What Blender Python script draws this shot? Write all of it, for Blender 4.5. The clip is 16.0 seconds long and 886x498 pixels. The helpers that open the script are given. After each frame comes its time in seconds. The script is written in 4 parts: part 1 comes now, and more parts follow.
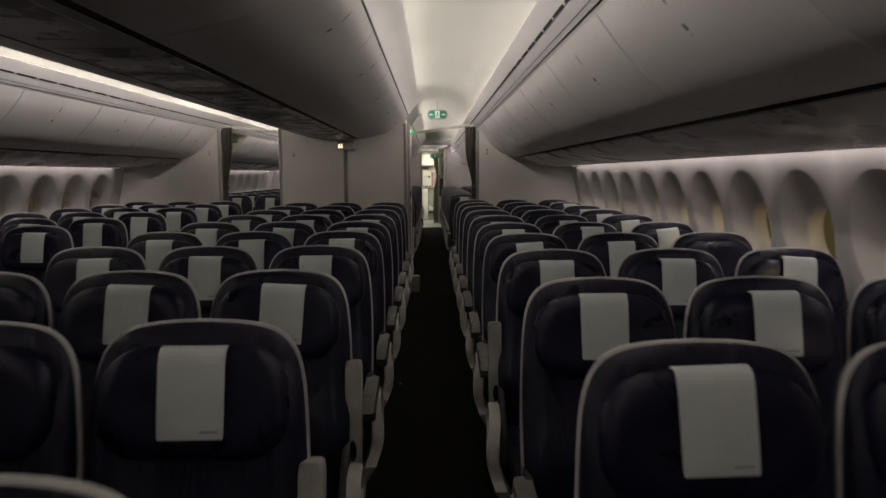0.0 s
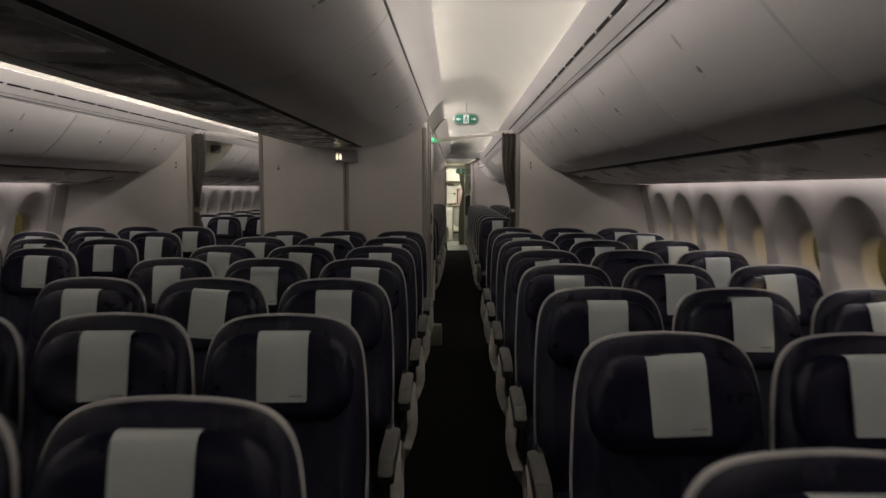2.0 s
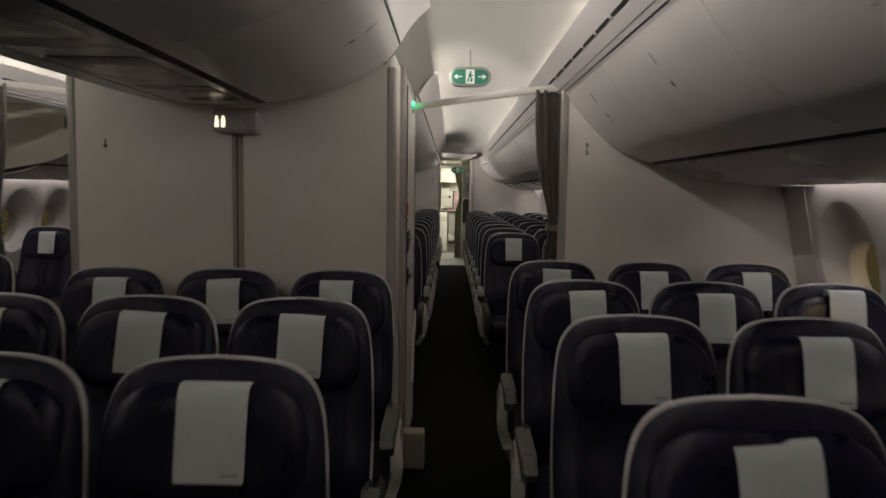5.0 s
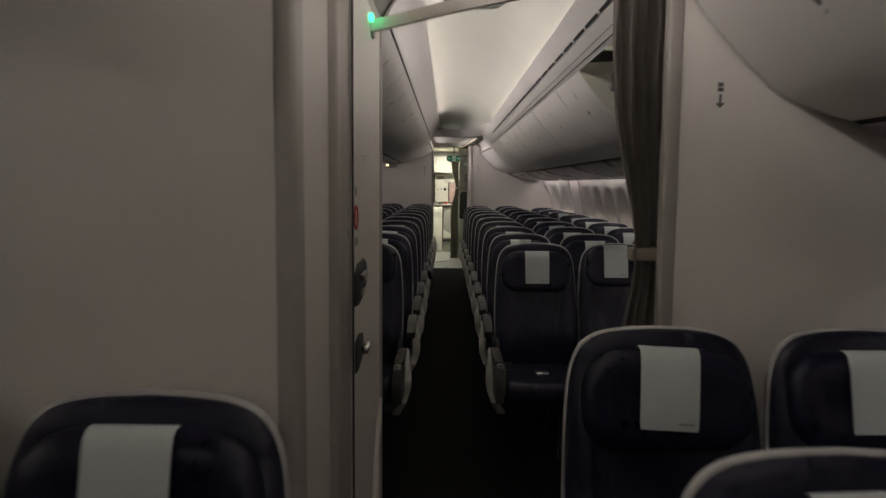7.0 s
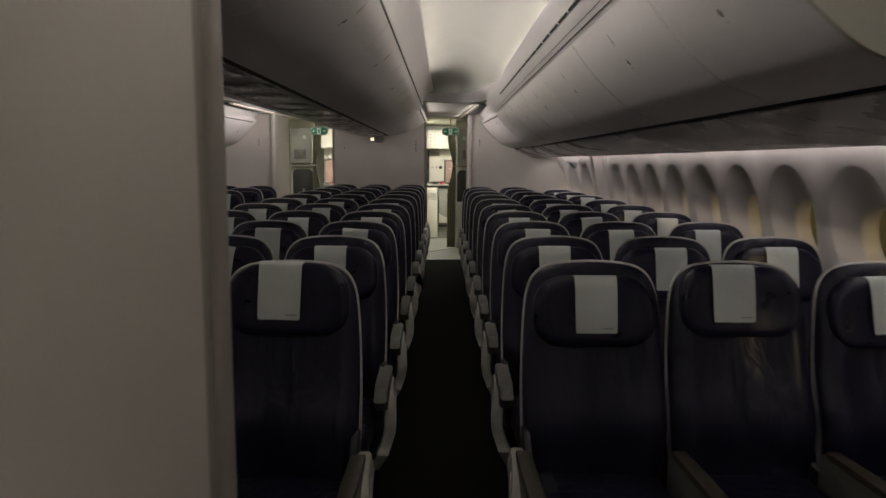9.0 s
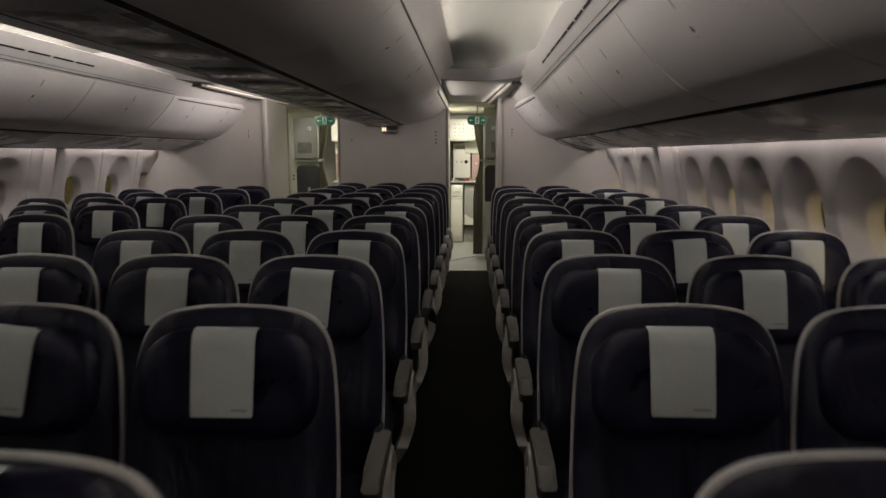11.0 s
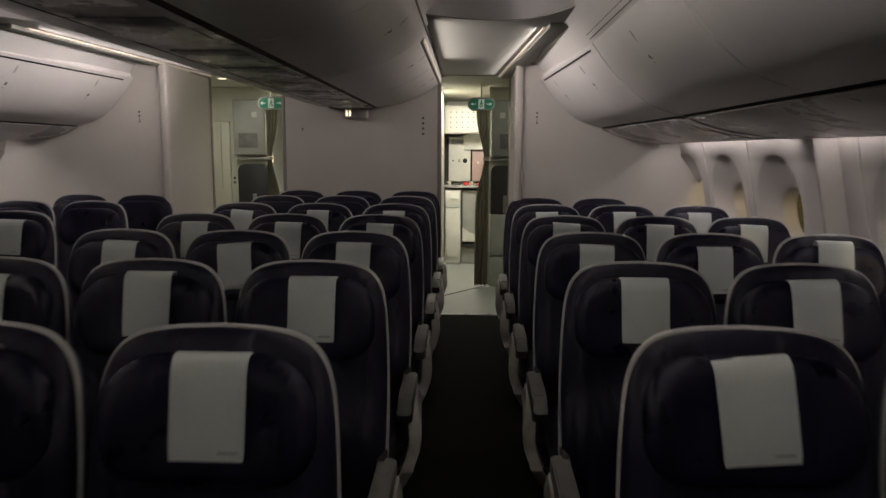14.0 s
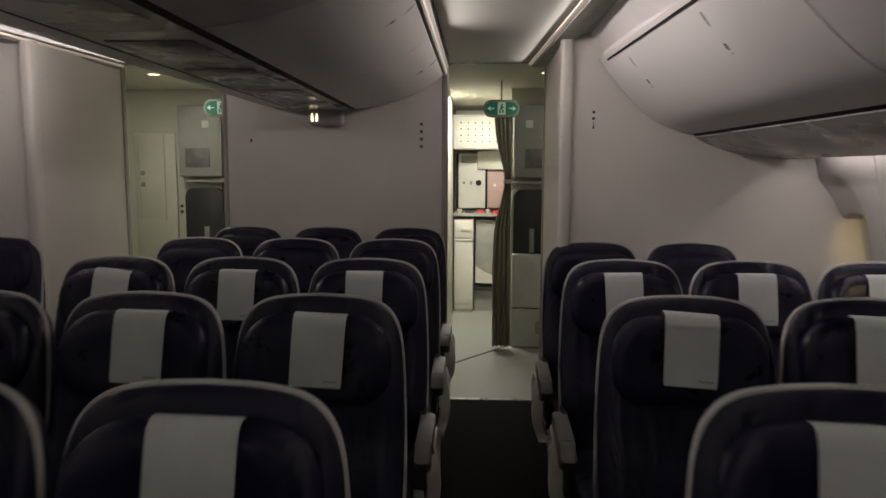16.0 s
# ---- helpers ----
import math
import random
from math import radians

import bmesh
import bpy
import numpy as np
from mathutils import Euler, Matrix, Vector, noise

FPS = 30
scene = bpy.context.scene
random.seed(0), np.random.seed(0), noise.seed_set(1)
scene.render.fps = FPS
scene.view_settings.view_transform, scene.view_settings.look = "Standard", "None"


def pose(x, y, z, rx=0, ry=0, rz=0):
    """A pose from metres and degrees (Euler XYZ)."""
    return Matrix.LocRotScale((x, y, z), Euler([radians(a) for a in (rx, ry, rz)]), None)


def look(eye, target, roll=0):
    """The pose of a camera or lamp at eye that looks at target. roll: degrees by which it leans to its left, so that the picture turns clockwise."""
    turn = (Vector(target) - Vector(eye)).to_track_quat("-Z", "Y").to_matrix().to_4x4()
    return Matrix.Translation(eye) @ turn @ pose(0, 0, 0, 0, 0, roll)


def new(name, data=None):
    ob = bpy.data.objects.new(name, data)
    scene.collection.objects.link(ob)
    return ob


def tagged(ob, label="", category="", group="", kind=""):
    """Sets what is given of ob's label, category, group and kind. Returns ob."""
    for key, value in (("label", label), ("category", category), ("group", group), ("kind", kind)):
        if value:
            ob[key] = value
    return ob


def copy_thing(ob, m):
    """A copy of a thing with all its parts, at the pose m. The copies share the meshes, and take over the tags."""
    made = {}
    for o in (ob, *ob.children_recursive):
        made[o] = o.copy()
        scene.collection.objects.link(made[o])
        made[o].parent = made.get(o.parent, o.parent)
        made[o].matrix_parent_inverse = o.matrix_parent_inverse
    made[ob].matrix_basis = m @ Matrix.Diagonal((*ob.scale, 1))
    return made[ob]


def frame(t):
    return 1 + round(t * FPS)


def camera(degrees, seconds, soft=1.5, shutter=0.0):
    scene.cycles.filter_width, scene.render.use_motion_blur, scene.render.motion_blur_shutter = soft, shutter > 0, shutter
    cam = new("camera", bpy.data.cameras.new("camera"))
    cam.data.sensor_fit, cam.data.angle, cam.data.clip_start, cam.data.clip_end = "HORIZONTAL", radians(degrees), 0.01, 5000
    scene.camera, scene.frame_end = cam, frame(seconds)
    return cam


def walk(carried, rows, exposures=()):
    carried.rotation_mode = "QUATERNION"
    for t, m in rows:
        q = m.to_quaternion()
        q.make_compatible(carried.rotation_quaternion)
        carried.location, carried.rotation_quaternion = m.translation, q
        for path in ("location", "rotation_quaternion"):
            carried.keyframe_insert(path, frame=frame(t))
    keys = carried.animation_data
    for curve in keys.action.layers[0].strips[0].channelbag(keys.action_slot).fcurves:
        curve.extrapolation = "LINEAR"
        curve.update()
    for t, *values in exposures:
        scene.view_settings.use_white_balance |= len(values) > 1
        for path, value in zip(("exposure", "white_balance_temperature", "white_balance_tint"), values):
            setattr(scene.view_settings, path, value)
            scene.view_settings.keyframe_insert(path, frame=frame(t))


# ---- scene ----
cam = camera(65.4, 16.0, shutter=0.5)
PATH = [
    (0, (0.005, 0.083, 1.475), (0.036, 2.071, 1.258), -0.3),
    (0.5, (-0.011, 0.556, 1.472), (0.018, 2.544, 1.252), 0.3),
    (1, (0.008, 1.049, 1.496), (0.005, 3.037, 1.276), 0.3),
    (1.5, (-0.049, 1.529, 1.495), (-0.073, 3.519, 1.294), 0.1),
    (2, (-0.018, 2.035, 1.516), (-0.056, 4.027, 1.343), 0.1),
    (2.5, (-0.025, 2.535, 1.489), (-0.06, 4.526, 1.304), -0.1),
    (3, (-0.036, 3.021, 1.495), (-0.07, 5.013, 1.314), -0.6),
    (3.5, (0.007, 3.527, 1.489), (-0.02, 5.517, 1.294), -0.8),
    (4, (-0.032, 4.015, 1.473), (-0.054, 6.007, 1.293), -0.3),
    (4.5, (-0.039, 4.506, 1.489), (-0.054, 6.498, 1.314), 0.5),
    (5, (-0.025, 4.985, 1.504), (-0.048, 6.978, 1.339), 0.8),
    (5.2, (-0.043, 5.174, 1.501), (-0.074, 7.168, 1.35), 0.6),
    (7.3, (-0.006, 7.155, 1.506), (-0.008, 9.144, 1.295), 0.5),
    (7.5, (0.0, 7.34, 1.504), (0.012, 9.326, 1.268), 0.7),
    (8, (-0.04, 7.8, 1.503), (-0.009, 9.786, 1.267), 0.9),
    (8.5, (-0.029, 8.23, 1.491), (-0.014, 10.216, 1.252), 0.4),
    (9, (0.003, 8.64, 1.493), (0.0, 10.624, 1.242), 0.3),
    (9.5, (-0.002, 9.002, 1.481), (-0.042, 10.983, 1.209), 0.3),
    (9.7, (0.011, 9.147, 1.487), (-0.059, 11.125, 1.201), -0.4),
    (12, (0.046, 11.147, 1.499), (-0.044, 13.128, 1.241), -0.0),
    (12.5, (0.032, 11.589, 1.507), (-0.025, 13.571, 1.248), -0.0),
    (13, (0.047, 12.014, 1.522), (-0.024, 13.995, 1.252), -0.3),
    (13.5, (0.0, 12.431, 1.499), (-0.078, 14.41, 1.224), -0.2),
    (14, (-0.02, 12.892, 1.485), (-0.093, 14.872, 1.209), 0.3),
    (14.5, (-0.016, 13.332, 1.501), (-0.093, 15.31, 1.219), 1.0),
    (15, (-0.05, 13.792, 1.493), (-0.127, 15.77, 1.204), 1.2),
    (15.5, (-0.049, 14.262, 1.496), (-0.144, 16.244, 1.243), 0.6),
    (16, (-0.065, 14.717, 1.488), (-0.169, 16.702, 1.269), 0.2),
]
walk(cam, [(t, look(eye, aim, lean_)) for t, eye, aim, lean_ in PATH])

# ---- light ----
# The cabin lies at night: dimmed cove strips over the bins, a wash over the windows, bright galley lamps aft,
# and one floodlight of the apron outside that falls in through the windows.
TAPER = math.atan(0.054)   # the sidewall of the last rows turns inboard by this
XC = -1.02          # centreline of the cabin; the walked aisle lies at x = 0
world = bpy.data.worlds.new("night_sky")
scene.world = world
world.use_nodes = True
world.node_tree.nodes["Background"].inputs[0].default_value = (0.10, 0.075, 0.028, 1)
world.node_tree.nodes["Background"].inputs[1].default_value = 0.5

COVE = (1.0, 0.925, 0.88)
WASH = (1.0, 0.905, 0.88)


def strip(name, eye, target, length, width, watts, colour, spread=180):
    """A long lamp along y at eye, shining towards target."""
    data = bpy.data.lights.new(name, "AREA")
    data.shape, data.size, data.size_y = "RECTANGLE", width, length
    data.energy, data.color, data.spread = watts, colour, radians(spread)
    ob = new(name, data)
    d = (Vector(target) - Vector(eye)).normalized()
    zax = -d
    yax = Vector((0, 1, 0))
    xax = yax.cross(zax).normalized()
    ob.matrix_basis = Matrix.Translation(eye) @ Matrix((xax, yax, zax)).transposed().to_4x4()
    return ob


COVE_W, WASH_W = 2.45, 1.0     # watts per metre
for s in (1, -1):
    strip("cove_strip_outer", (XC + s * 1.488, 6.2, 2.176), (XC + s * 0.8, 6.2, 2.03), 17.0, 0.03, 0.68 * COVE_W * 17.0, COVE)
    # Second strip added over the first, only to brighten the lavatory and ceiling there.
    strip("cove_strip_outer", (XC + s * 1.486, 8.2, 2.180), (XC + s * 0.8, 8.2, 2.03), 2.0, 0.03, 0.4 * COVE_W * 2.0, COVE)
    for y0, y1, f in ((-2.3, 7.92, 2.4), (7.92, 9.58, 1.1), (9.58, 15.8, 2.4)):
        n = y1 - y0
        ym = (y0 + y1) / 2
        strip("cove_strip_inner", (XC + s * 0.842, ym, 2.302), (XC + s * 1.6, ym, 2.16), n, 0.03, f * COVE_W * n, COVE)
for y0, y1, f, u in ((-2.3, 8.39, 1.0, 2.705), (8.77, 16.29, 0.85, 2.705), (16.36, 17.98, 1.15, 2.542)):
    n = y1 - y0
    ym = (y0 + y1) / 2
    for s in (1, -1):
        wash = strip("window_wash", (XC + s * u, ym, 1.602), (XC + s * (u + 0.045), ym, 1.2), n, 0.02, f * WASH_W * n, WASH)
        if u < 2.6:
            wash.matrix_basis = wash.matrix_basis @ Matrix.Rotation(s * TAPER, 4, "Z")
for s in (1, -1):
    strip("low_cove_inner", (XC + s * 0.765, 17.2, 2.085), (XC + s * 1.55, 17.2, 1.99), 1.4, 0.02, 4.6, WASH, 125)
    low = strip("low_cove_outer", (XC + s * 1.294, 17.8, 2.128), (XC + s * 0.7, 17.8, 2.06), 2.2, 0.02, 2.4, WASH, 130)
    low.matrix_basis = low.matrix_basis @ Matrix.Rotation(-0.060, 4, "X")
for x in (-0.08, 2 * XC + 0.08):
    strip("galley_lamp", (x, 21.15, 2.18), (x, 21.6, 0.6), 0.4, 0.5, 38, (1.0, 0.95, 0.82))
# The right lamp is unseen, added to brighten the crew seat there.
for x in (-2.45, 2 * XC + 2.45):
    strip("vestibule_lamp", (x, 19.75, 2.185), (x, 19.75, 0), 0.08, 0.08, 6.0 if x < -2 else 2.2, (1.0, 0.98, 0.84))

flood = bpy.data.lights.new("apron_floodlight", "SUN")
flood.energy, flood.angle, flood.color = 0.32, radians(1.5), (1.0, 0.76, 0.36)
ob = new("apron_floodlight", flood)
ob.matrix_basis = look((12, -15, 5.1), (0, 0, 1.0))

# ---- materials ----


def mat(name, base, rough=0.5, metal=0.0, vary=0.12, scale=6.0, grain=0.0, grain_scale=300.0, relief=0.0, coat=0.0, spec=0.5, rvary=0.1, fold=0.0):
    m = bpy.data.materials.new(name)
    m.use_nodes = True
    t = m.node_tree
    b = t.nodes["Principled BSDF"]
    b.inputs["Metallic"].default_value = metal
    b.inputs["Coat Weight"].default_value = coat
    b.inputs["Specular IOR Level"].default_value = spec
    co = t.nodes.new("ShaderNodeTexCoord")
    n1 = t.nodes.new("ShaderNodeTexNoise")
    n1.inputs["Scale"].default_value, n1.inputs["Detail"].default_value = scale, 6
    n2 = t.nodes.new("ShaderNodeTexNoise")
    n2.inputs["Scale"].default_value, n2.inputs["Detail"].default_value = grain_scale, 3
    info = t.nodes.new("ShaderNodeObjectInfo")
    off = t.nodes.new("ShaderNodeVectorMath")
    off.operation = "ADD"
    sc = t.nodes.new("ShaderNodeMath")
    sc.operation, sc.inputs[1].default_value = "MULTIPLY", 17.0
    t.links.new(info.outputs["Random"], sc.inputs[0])
    t.links.new(co.outputs["Object"], off.inputs[0])
    t.links.new(sc.outputs[0], off.inputs[1])
    t.links.new(off.outputs[0], n1.inputs["Vector"])
    t.links.new(off.outputs[0], n2.inputs["Vector"])
    ramp = t.nodes.new("ShaderNodeMapRange")
    ramp.inputs[1].default_value, ramp.inputs[2].default_value = 0.3, 0.7
    ramp.inputs[3].default_value, ramp.inputs[4].default_value = 1 - vary, 1 + vary
    t.links.new(n1.outputs["Fac"], ramp.inputs[0])
    g = t.nodes.new("ShaderNodeMapRange")
    g.inputs[1].default_value, g.inputs[2].default_value = 0.3, 0.7
    g.inputs[3].default_value, g.inputs[4].default_value = 1 - grain, 1 + grain
    t.links.new(n2.outputs["Fac"], g.inputs[0])
    mul = t.nodes.new("ShaderNodeMath")
    mul.operation = "MULTIPLY"
    t.links.new(ramp.outputs[0], mul.inputs[0])
    t.links.new(g.outputs[0], mul.inputs[1])
    col = t.nodes.new("ShaderNodeVectorMath")
    col.operation = "SCALE"
    col.inputs[0].default_value = base
    t.links.new(mul.outputs[0], col.inputs["Scale"])
    t.links.new(col.outputs[0], b.inputs["Base Color"])
    rr = t.nodes.new("ShaderNodeMapRange")
    rr.inputs[1].default_value, rr.inputs[2].default_value = 0.3, 0.7
    rr.inputs[3].default_value, rr.inputs[4].default_value = max(0.02, rough - rvary), min(1, rough + rvary)
    t.links.new(n1.outputs["Fac"], rr.inputs[0])
    t.links.new(rr.outputs[0], b.inputs["Roughness"])
    if relief:
        bump = t.nodes.new("ShaderNodeBump")
        bump.inputs["Strength"].default_value, bump.inputs["Distance"].default_value = 0.6, relief
        t.links.new(n2.outputs["Fac"], bump.inputs["Height"])
        t.links.new(bump.outputs[0], b.inputs["Normal"])
    if fold:
        mp = t.nodes.new("ShaderNodeMapping")
        mp.inputs["Scale"].default_value = (13, 13, 3.2)
        mp.inputs["Rotation"].default_value = (0, 0.25, 0)
        t.links.new(off.outputs[0], mp.inputs["Vector"])
        n3 = t.nodes.new("ShaderNodeTexNoise")
        n3.inputs["Scale"].default_value, n3.inputs["Detail"].default_value, n3.inputs["Distortion"].default_value = 1.0, 2.5, 0.8
        t.links.new(mp.outputs[0], n3.inputs["Vector"])
        b2 = t.nodes.new("ShaderNodeBump")
        b2.inputs["Strength"].default_value, b2.inputs["Distance"].default_value = 0.8, fold
        t.links.new(n3.outputs["Fac"], b2.inputs["Height"])
        t.links.new(bump.outputs[0], b2.inputs["Normal"])
        t.links.new(b2.outputs[0], b.inputs["Normal"])
    return m


def glow(name, colour, strength):
    m = bpy.data.materials.new(name)
    m.use_nodes = True
    b = m.node_tree.nodes["Principled BSDF"]
    b.inputs["Base Color"].default_value = (*colour, 1)
    b.inputs["Emission Color"].default_value = (*colour, 1)
    b.inputs["Emission Strength"].default_value = strength
    return m


LEATHER = mat("navy_leather", (0.0086, 0.0084, 0.0265), 0.40, vary=0.25, scale=9, grain=0.12, grain_scale=420, relief=0.0006, spec=0.42, fold=0.018)
LEATHER_HEAD = mat("navy_leather_headrest", (0.0086, 0.0083, 0.0270), 0.34, vary=0.25, scale=14, grain=0.1, grain_scale=380, relief=0.0006, spec=0.36, fold=0.008)
SHELL = mat("grey_seat_plastic", (0.55, 0.54, 0.53), 0.45, vary=0.12, scale=12, grain=0.05)
ARM = mat("pale_arm_plastic", (0.42, 0.405, 0.375), 0.42, vary=0.16, scale=16, grain=0.06)
ARM_GREY = mat("grey_green_arm_plastic", (0.155, 0.155, 0.14), 0.45, vary=0.16, scale=16, grain=0.06)
ARM_DARK = mat("dark_arm_pad", (0.16, 0.155, 0.15), 0.5, vary=0.2, scale=20)
COVER = mat("headrest_paper_cover", (0.66, 0.70, 0.69), 0.9, vary=0.06, scale=7, grain=0.05, grain_scale=700)
STEEL = mat("brushed_steel", (0.55, 0.54, 0.52), 0.32, metal=1.0, vary=0.1, scale=30)
BLACK = mat("black_gap", (0.006, 0.006, 0.006), 0.7)
DARK = mat("dark_metal_frame", (0.03, 0.03, 0.032), 0.5, vary=0.2)
CARPET = mat("charcoal_carpet", (0.009, 0.0088, 0.0082), 1.0, vary=0.25, scale=3, grain=0.45, grain_scale=260, relief=0.003, spec=0.1)
VINYL = mat("pale_vinyl_floor", (0.30, 0.31, 0.28), 0.45, vary=0.1, scale=5, grain=0.2, grain_scale=160)
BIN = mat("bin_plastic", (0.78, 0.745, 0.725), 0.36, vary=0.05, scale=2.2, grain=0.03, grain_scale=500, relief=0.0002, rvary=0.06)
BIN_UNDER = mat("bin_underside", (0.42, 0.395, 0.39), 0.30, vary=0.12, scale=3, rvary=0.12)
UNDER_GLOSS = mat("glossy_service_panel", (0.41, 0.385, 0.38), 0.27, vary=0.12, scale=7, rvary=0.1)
PANEL = mat("sidewall_plastic", (0.60, 0.565, 0.54), 0.55, vary=0.06, scale=2.0, grain=0.03, grain_scale=420, relief=0.0003)
LAM = mat("warm_white_laminate", (0.78, 0.738, 0.69), 0.48, vary=0.07, scale=1.3, grain=0.03, grain_scale=380, relief=0.0002)
LAM_EDGE = mat("laminate_edge_trim", (0.42, 0.39, 0.355), 0.45, vary=0.08, scale=5)
BEIGE = mat("beige_seam_post", (0.35, 0.31, 0.25), 0.5)
CEIL = mat("ceiling_plastic", (0.285, 0.281, 0.246), 0.6, vary=0.04, scale=1.5, grain=0.02)
CURTAIN = mat("grey_curtain_cloth", (0.31, 0.285, 0.26), 0.95, vary=0.12, scale=8, grain=0.2, grain_scale=500, relief=0.0006)
OLIVE = mat("olive_curtain_cloth", (0.30, 0.29, 0.235), 0.95, vary=0.12, scale=8, grain=0.2, grain_scale=500, relief=0.0006)
GALLEY = mat("galley_laminate", (0.66, 0.65, 0.58), 0.42, vary=0.06, scale=3)
GALLEY_GREY = mat("galley_grey", (0.30, 0.30, 0.27), 0.45, vary=0.1, scale=4)
PINK = mat("pinkish_panel", (0.46, 0.32, 0.29), 0.5)
GREEN = glow("exit_green", (0.012, 0.13, 0.08), 0.22)
SIGN_WHITE = glow("exit_white", (0.62, 0.68, 0.62), 0.06)
PAD_BROWN = mat("brown_arm_pad", (0.05, 0.042, 0.03), 0.5, vary=0.2, scale=20)
WIDE_ARM = mat("wide_arm_plastic", (0.12, 0.12, 0.11), 0.45, vary=0.16, scale=16)
FAINT = mat("faint_print", (0.36, 0.37, 0.36), 0.7)
SIGN_RIM = mat("sign_rim", (0.6, 0.62, 0.56), 0.4)
EXIT_RIM = mat("exit_sign_housing", (0.22, 0.23, 0.20), 0.4)
STRIP_GLOW = glow("light_strip_glow", (1.0, 0.84, 0.72), 0.16)
LED = glow("green_led", (0.05, 1.0, 0.35), 3.5)
LAVLAMP = glow("lavatory_sign_glow", (1.0, 0.84, 0.55), 2.0)
RED = mat("red_print", (0.60, 0.03, 0.03), 0.5)
PRINT = mat("dark_print", (0.05, 0.048, 0.045), 0.5)
DOORWHITE = mat("door_lining", (0.58, 0.57, 0.48), 0.5, vary=0.06, scale=3)


def glass_material():
    m = bpy.data.materials.new("window_glass")
    m.use_nodes = True
    t = m.node_tree
    b = t.nodes["Principled BSDF"]
    b.inputs["Base Color"].default_value = (0.9, 0.92, 0.92, 1)
    b.inputs["Roughness"].default_value = 0.03
    b.inputs["Transmission Weight"].default_value = 1.0
    b.inputs["IOR"].default_value = 1.1
    return m


GLASS = glass_material()

# ---- mesh helpers ----


def finish(bm, name, material, smooth=35):
    me = bpy.data.meshes.new(name)
    bmesh.ops.recalc_face_normals(bm, faces=bm.faces)
    bm.to_mesh(me)
    bm.free()
    me.materials.append(material)
    if smooth:
        for p in me.polygons:
            p.use_smooth = True
        me.set_sharp_from_angle(angle=radians(smooth))
    return me


def part(name, bm, material, parent, label="", smooth=35):
    """One mesh under a thing or a part; a bmesh, or a mesh that is shared."""
    me = bm if isinstance(bm, bpy.types.Mesh) else finish(bm, name, material, smooth)
    ob = new(name, me)
    ob.parent = parent
    if label:
        ob["label"] = label
    return ob


def setting(name, bm, material, label, category, smooth=35):
    return tagged(new(name, finish(bm, name, material, smooth)), label, category, kind="structure")


def thing(name, label, category, group="", at=(0, 0, 0)):
    ob = new(name)
    ob.empty_display_size = 0.1
    ob.matrix_basis = Matrix.Translation(at)
    return tagged(ob, label, category, group)


def box(x0, x1, y0, y1, z0, z1, bevel=0.004, seg=2, bm=None):
    made = bm or bmesh.new()
    r = bmesh.ops.create_cube(made, size=1.0, matrix=Matrix.LocRotScale(((x0 + x1) / 2, (y0 + y1) / 2, (z0 + z1) / 2), None, (abs(x1 - x0), abs(y1 - y0), abs(z1 - z0))))
    if bevel:
        edges = list({e for v in r["verts"] for e in v.link_edges})
        bmesh.ops.bevel(made, geom=edges, offset=min(bevel, 0.45 * min(abs(x1 - x0), abs(y1 - y0), abs(z1 - z0))), segments=seg, affect="EDGES", profile=0.5)
    return made


def smooth_curve(points, n=6):
    """A Catmull-Rom curve through 2D points, n steps a span."""
    p = [np.array(q, float) for q in points]
    p = [2 * p[0] - p[1]] + p + [2 * p[-1] - p[-2]]
    out = []
    for i in range(1, len(p) - 2):
        for k in range(n):
            t = k / n
            out.append(0.5 * ((2 * p[i]) + (p[i + 1] - p[i - 1]) * t + (2 * p[i - 1] - 5 * p[i] + 4 * p[i + 1] - p[i + 2]) * t ** 2 + (3 * p[i] - p[i - 1] - 3 * p[i + 1] + p[i + 2]) * t ** 3))
    out.append(p[-2])
    return [tuple(float(c) for c in q) for q in out]


def sweep(profile, y0, y1, thick=0.012, side=1, bm=None, mirror=1, x0=0.0):
    """A thick sheet: the (x, z) profile drawn along y. side: to which side of the profile it thickens."""
    made = bm or bmesh.new()
    p = [Vector((x, z)) for x, z in profile]
    norm = []
    for i in range(len(p)):
        d = (p[min(i + 1, len(p) - 1)] - p[max(i - 1, 0)]).normalized()
        norm.append(Vector((-d.y, d.x)) * side)
    rings = []
    for y in (y0, y1):
        front = [made.verts.new((x0 + mirror * q.x, y, q.y)) for q in p]
        back = [made.verts.new((x0 + mirror * (q.x + n.x * thick), y, q.y + n.y * thick)) for q, n in zip(p, norm)]
        rings.append((front, back))
    (f0, b0), (f1, b1) = rings
    for i in range(len(p) - 1):
        made.faces.new((f0[i], f0[i + 1], f1[i + 1], f1[i]))
        made.faces.new((b0[i], b1[i], b1[i + 1], b0[i + 1]))
        made.faces.new((f0[i], b0[i], b0[i + 1], f0[i + 1]))
        made.faces.new((f1[i], f1[i + 1], b1[i + 1], b1[i]))
    for k in (0, -1):
        made.faces.new((f0[k], f1[k], b1[k], b0[k]))
    return made


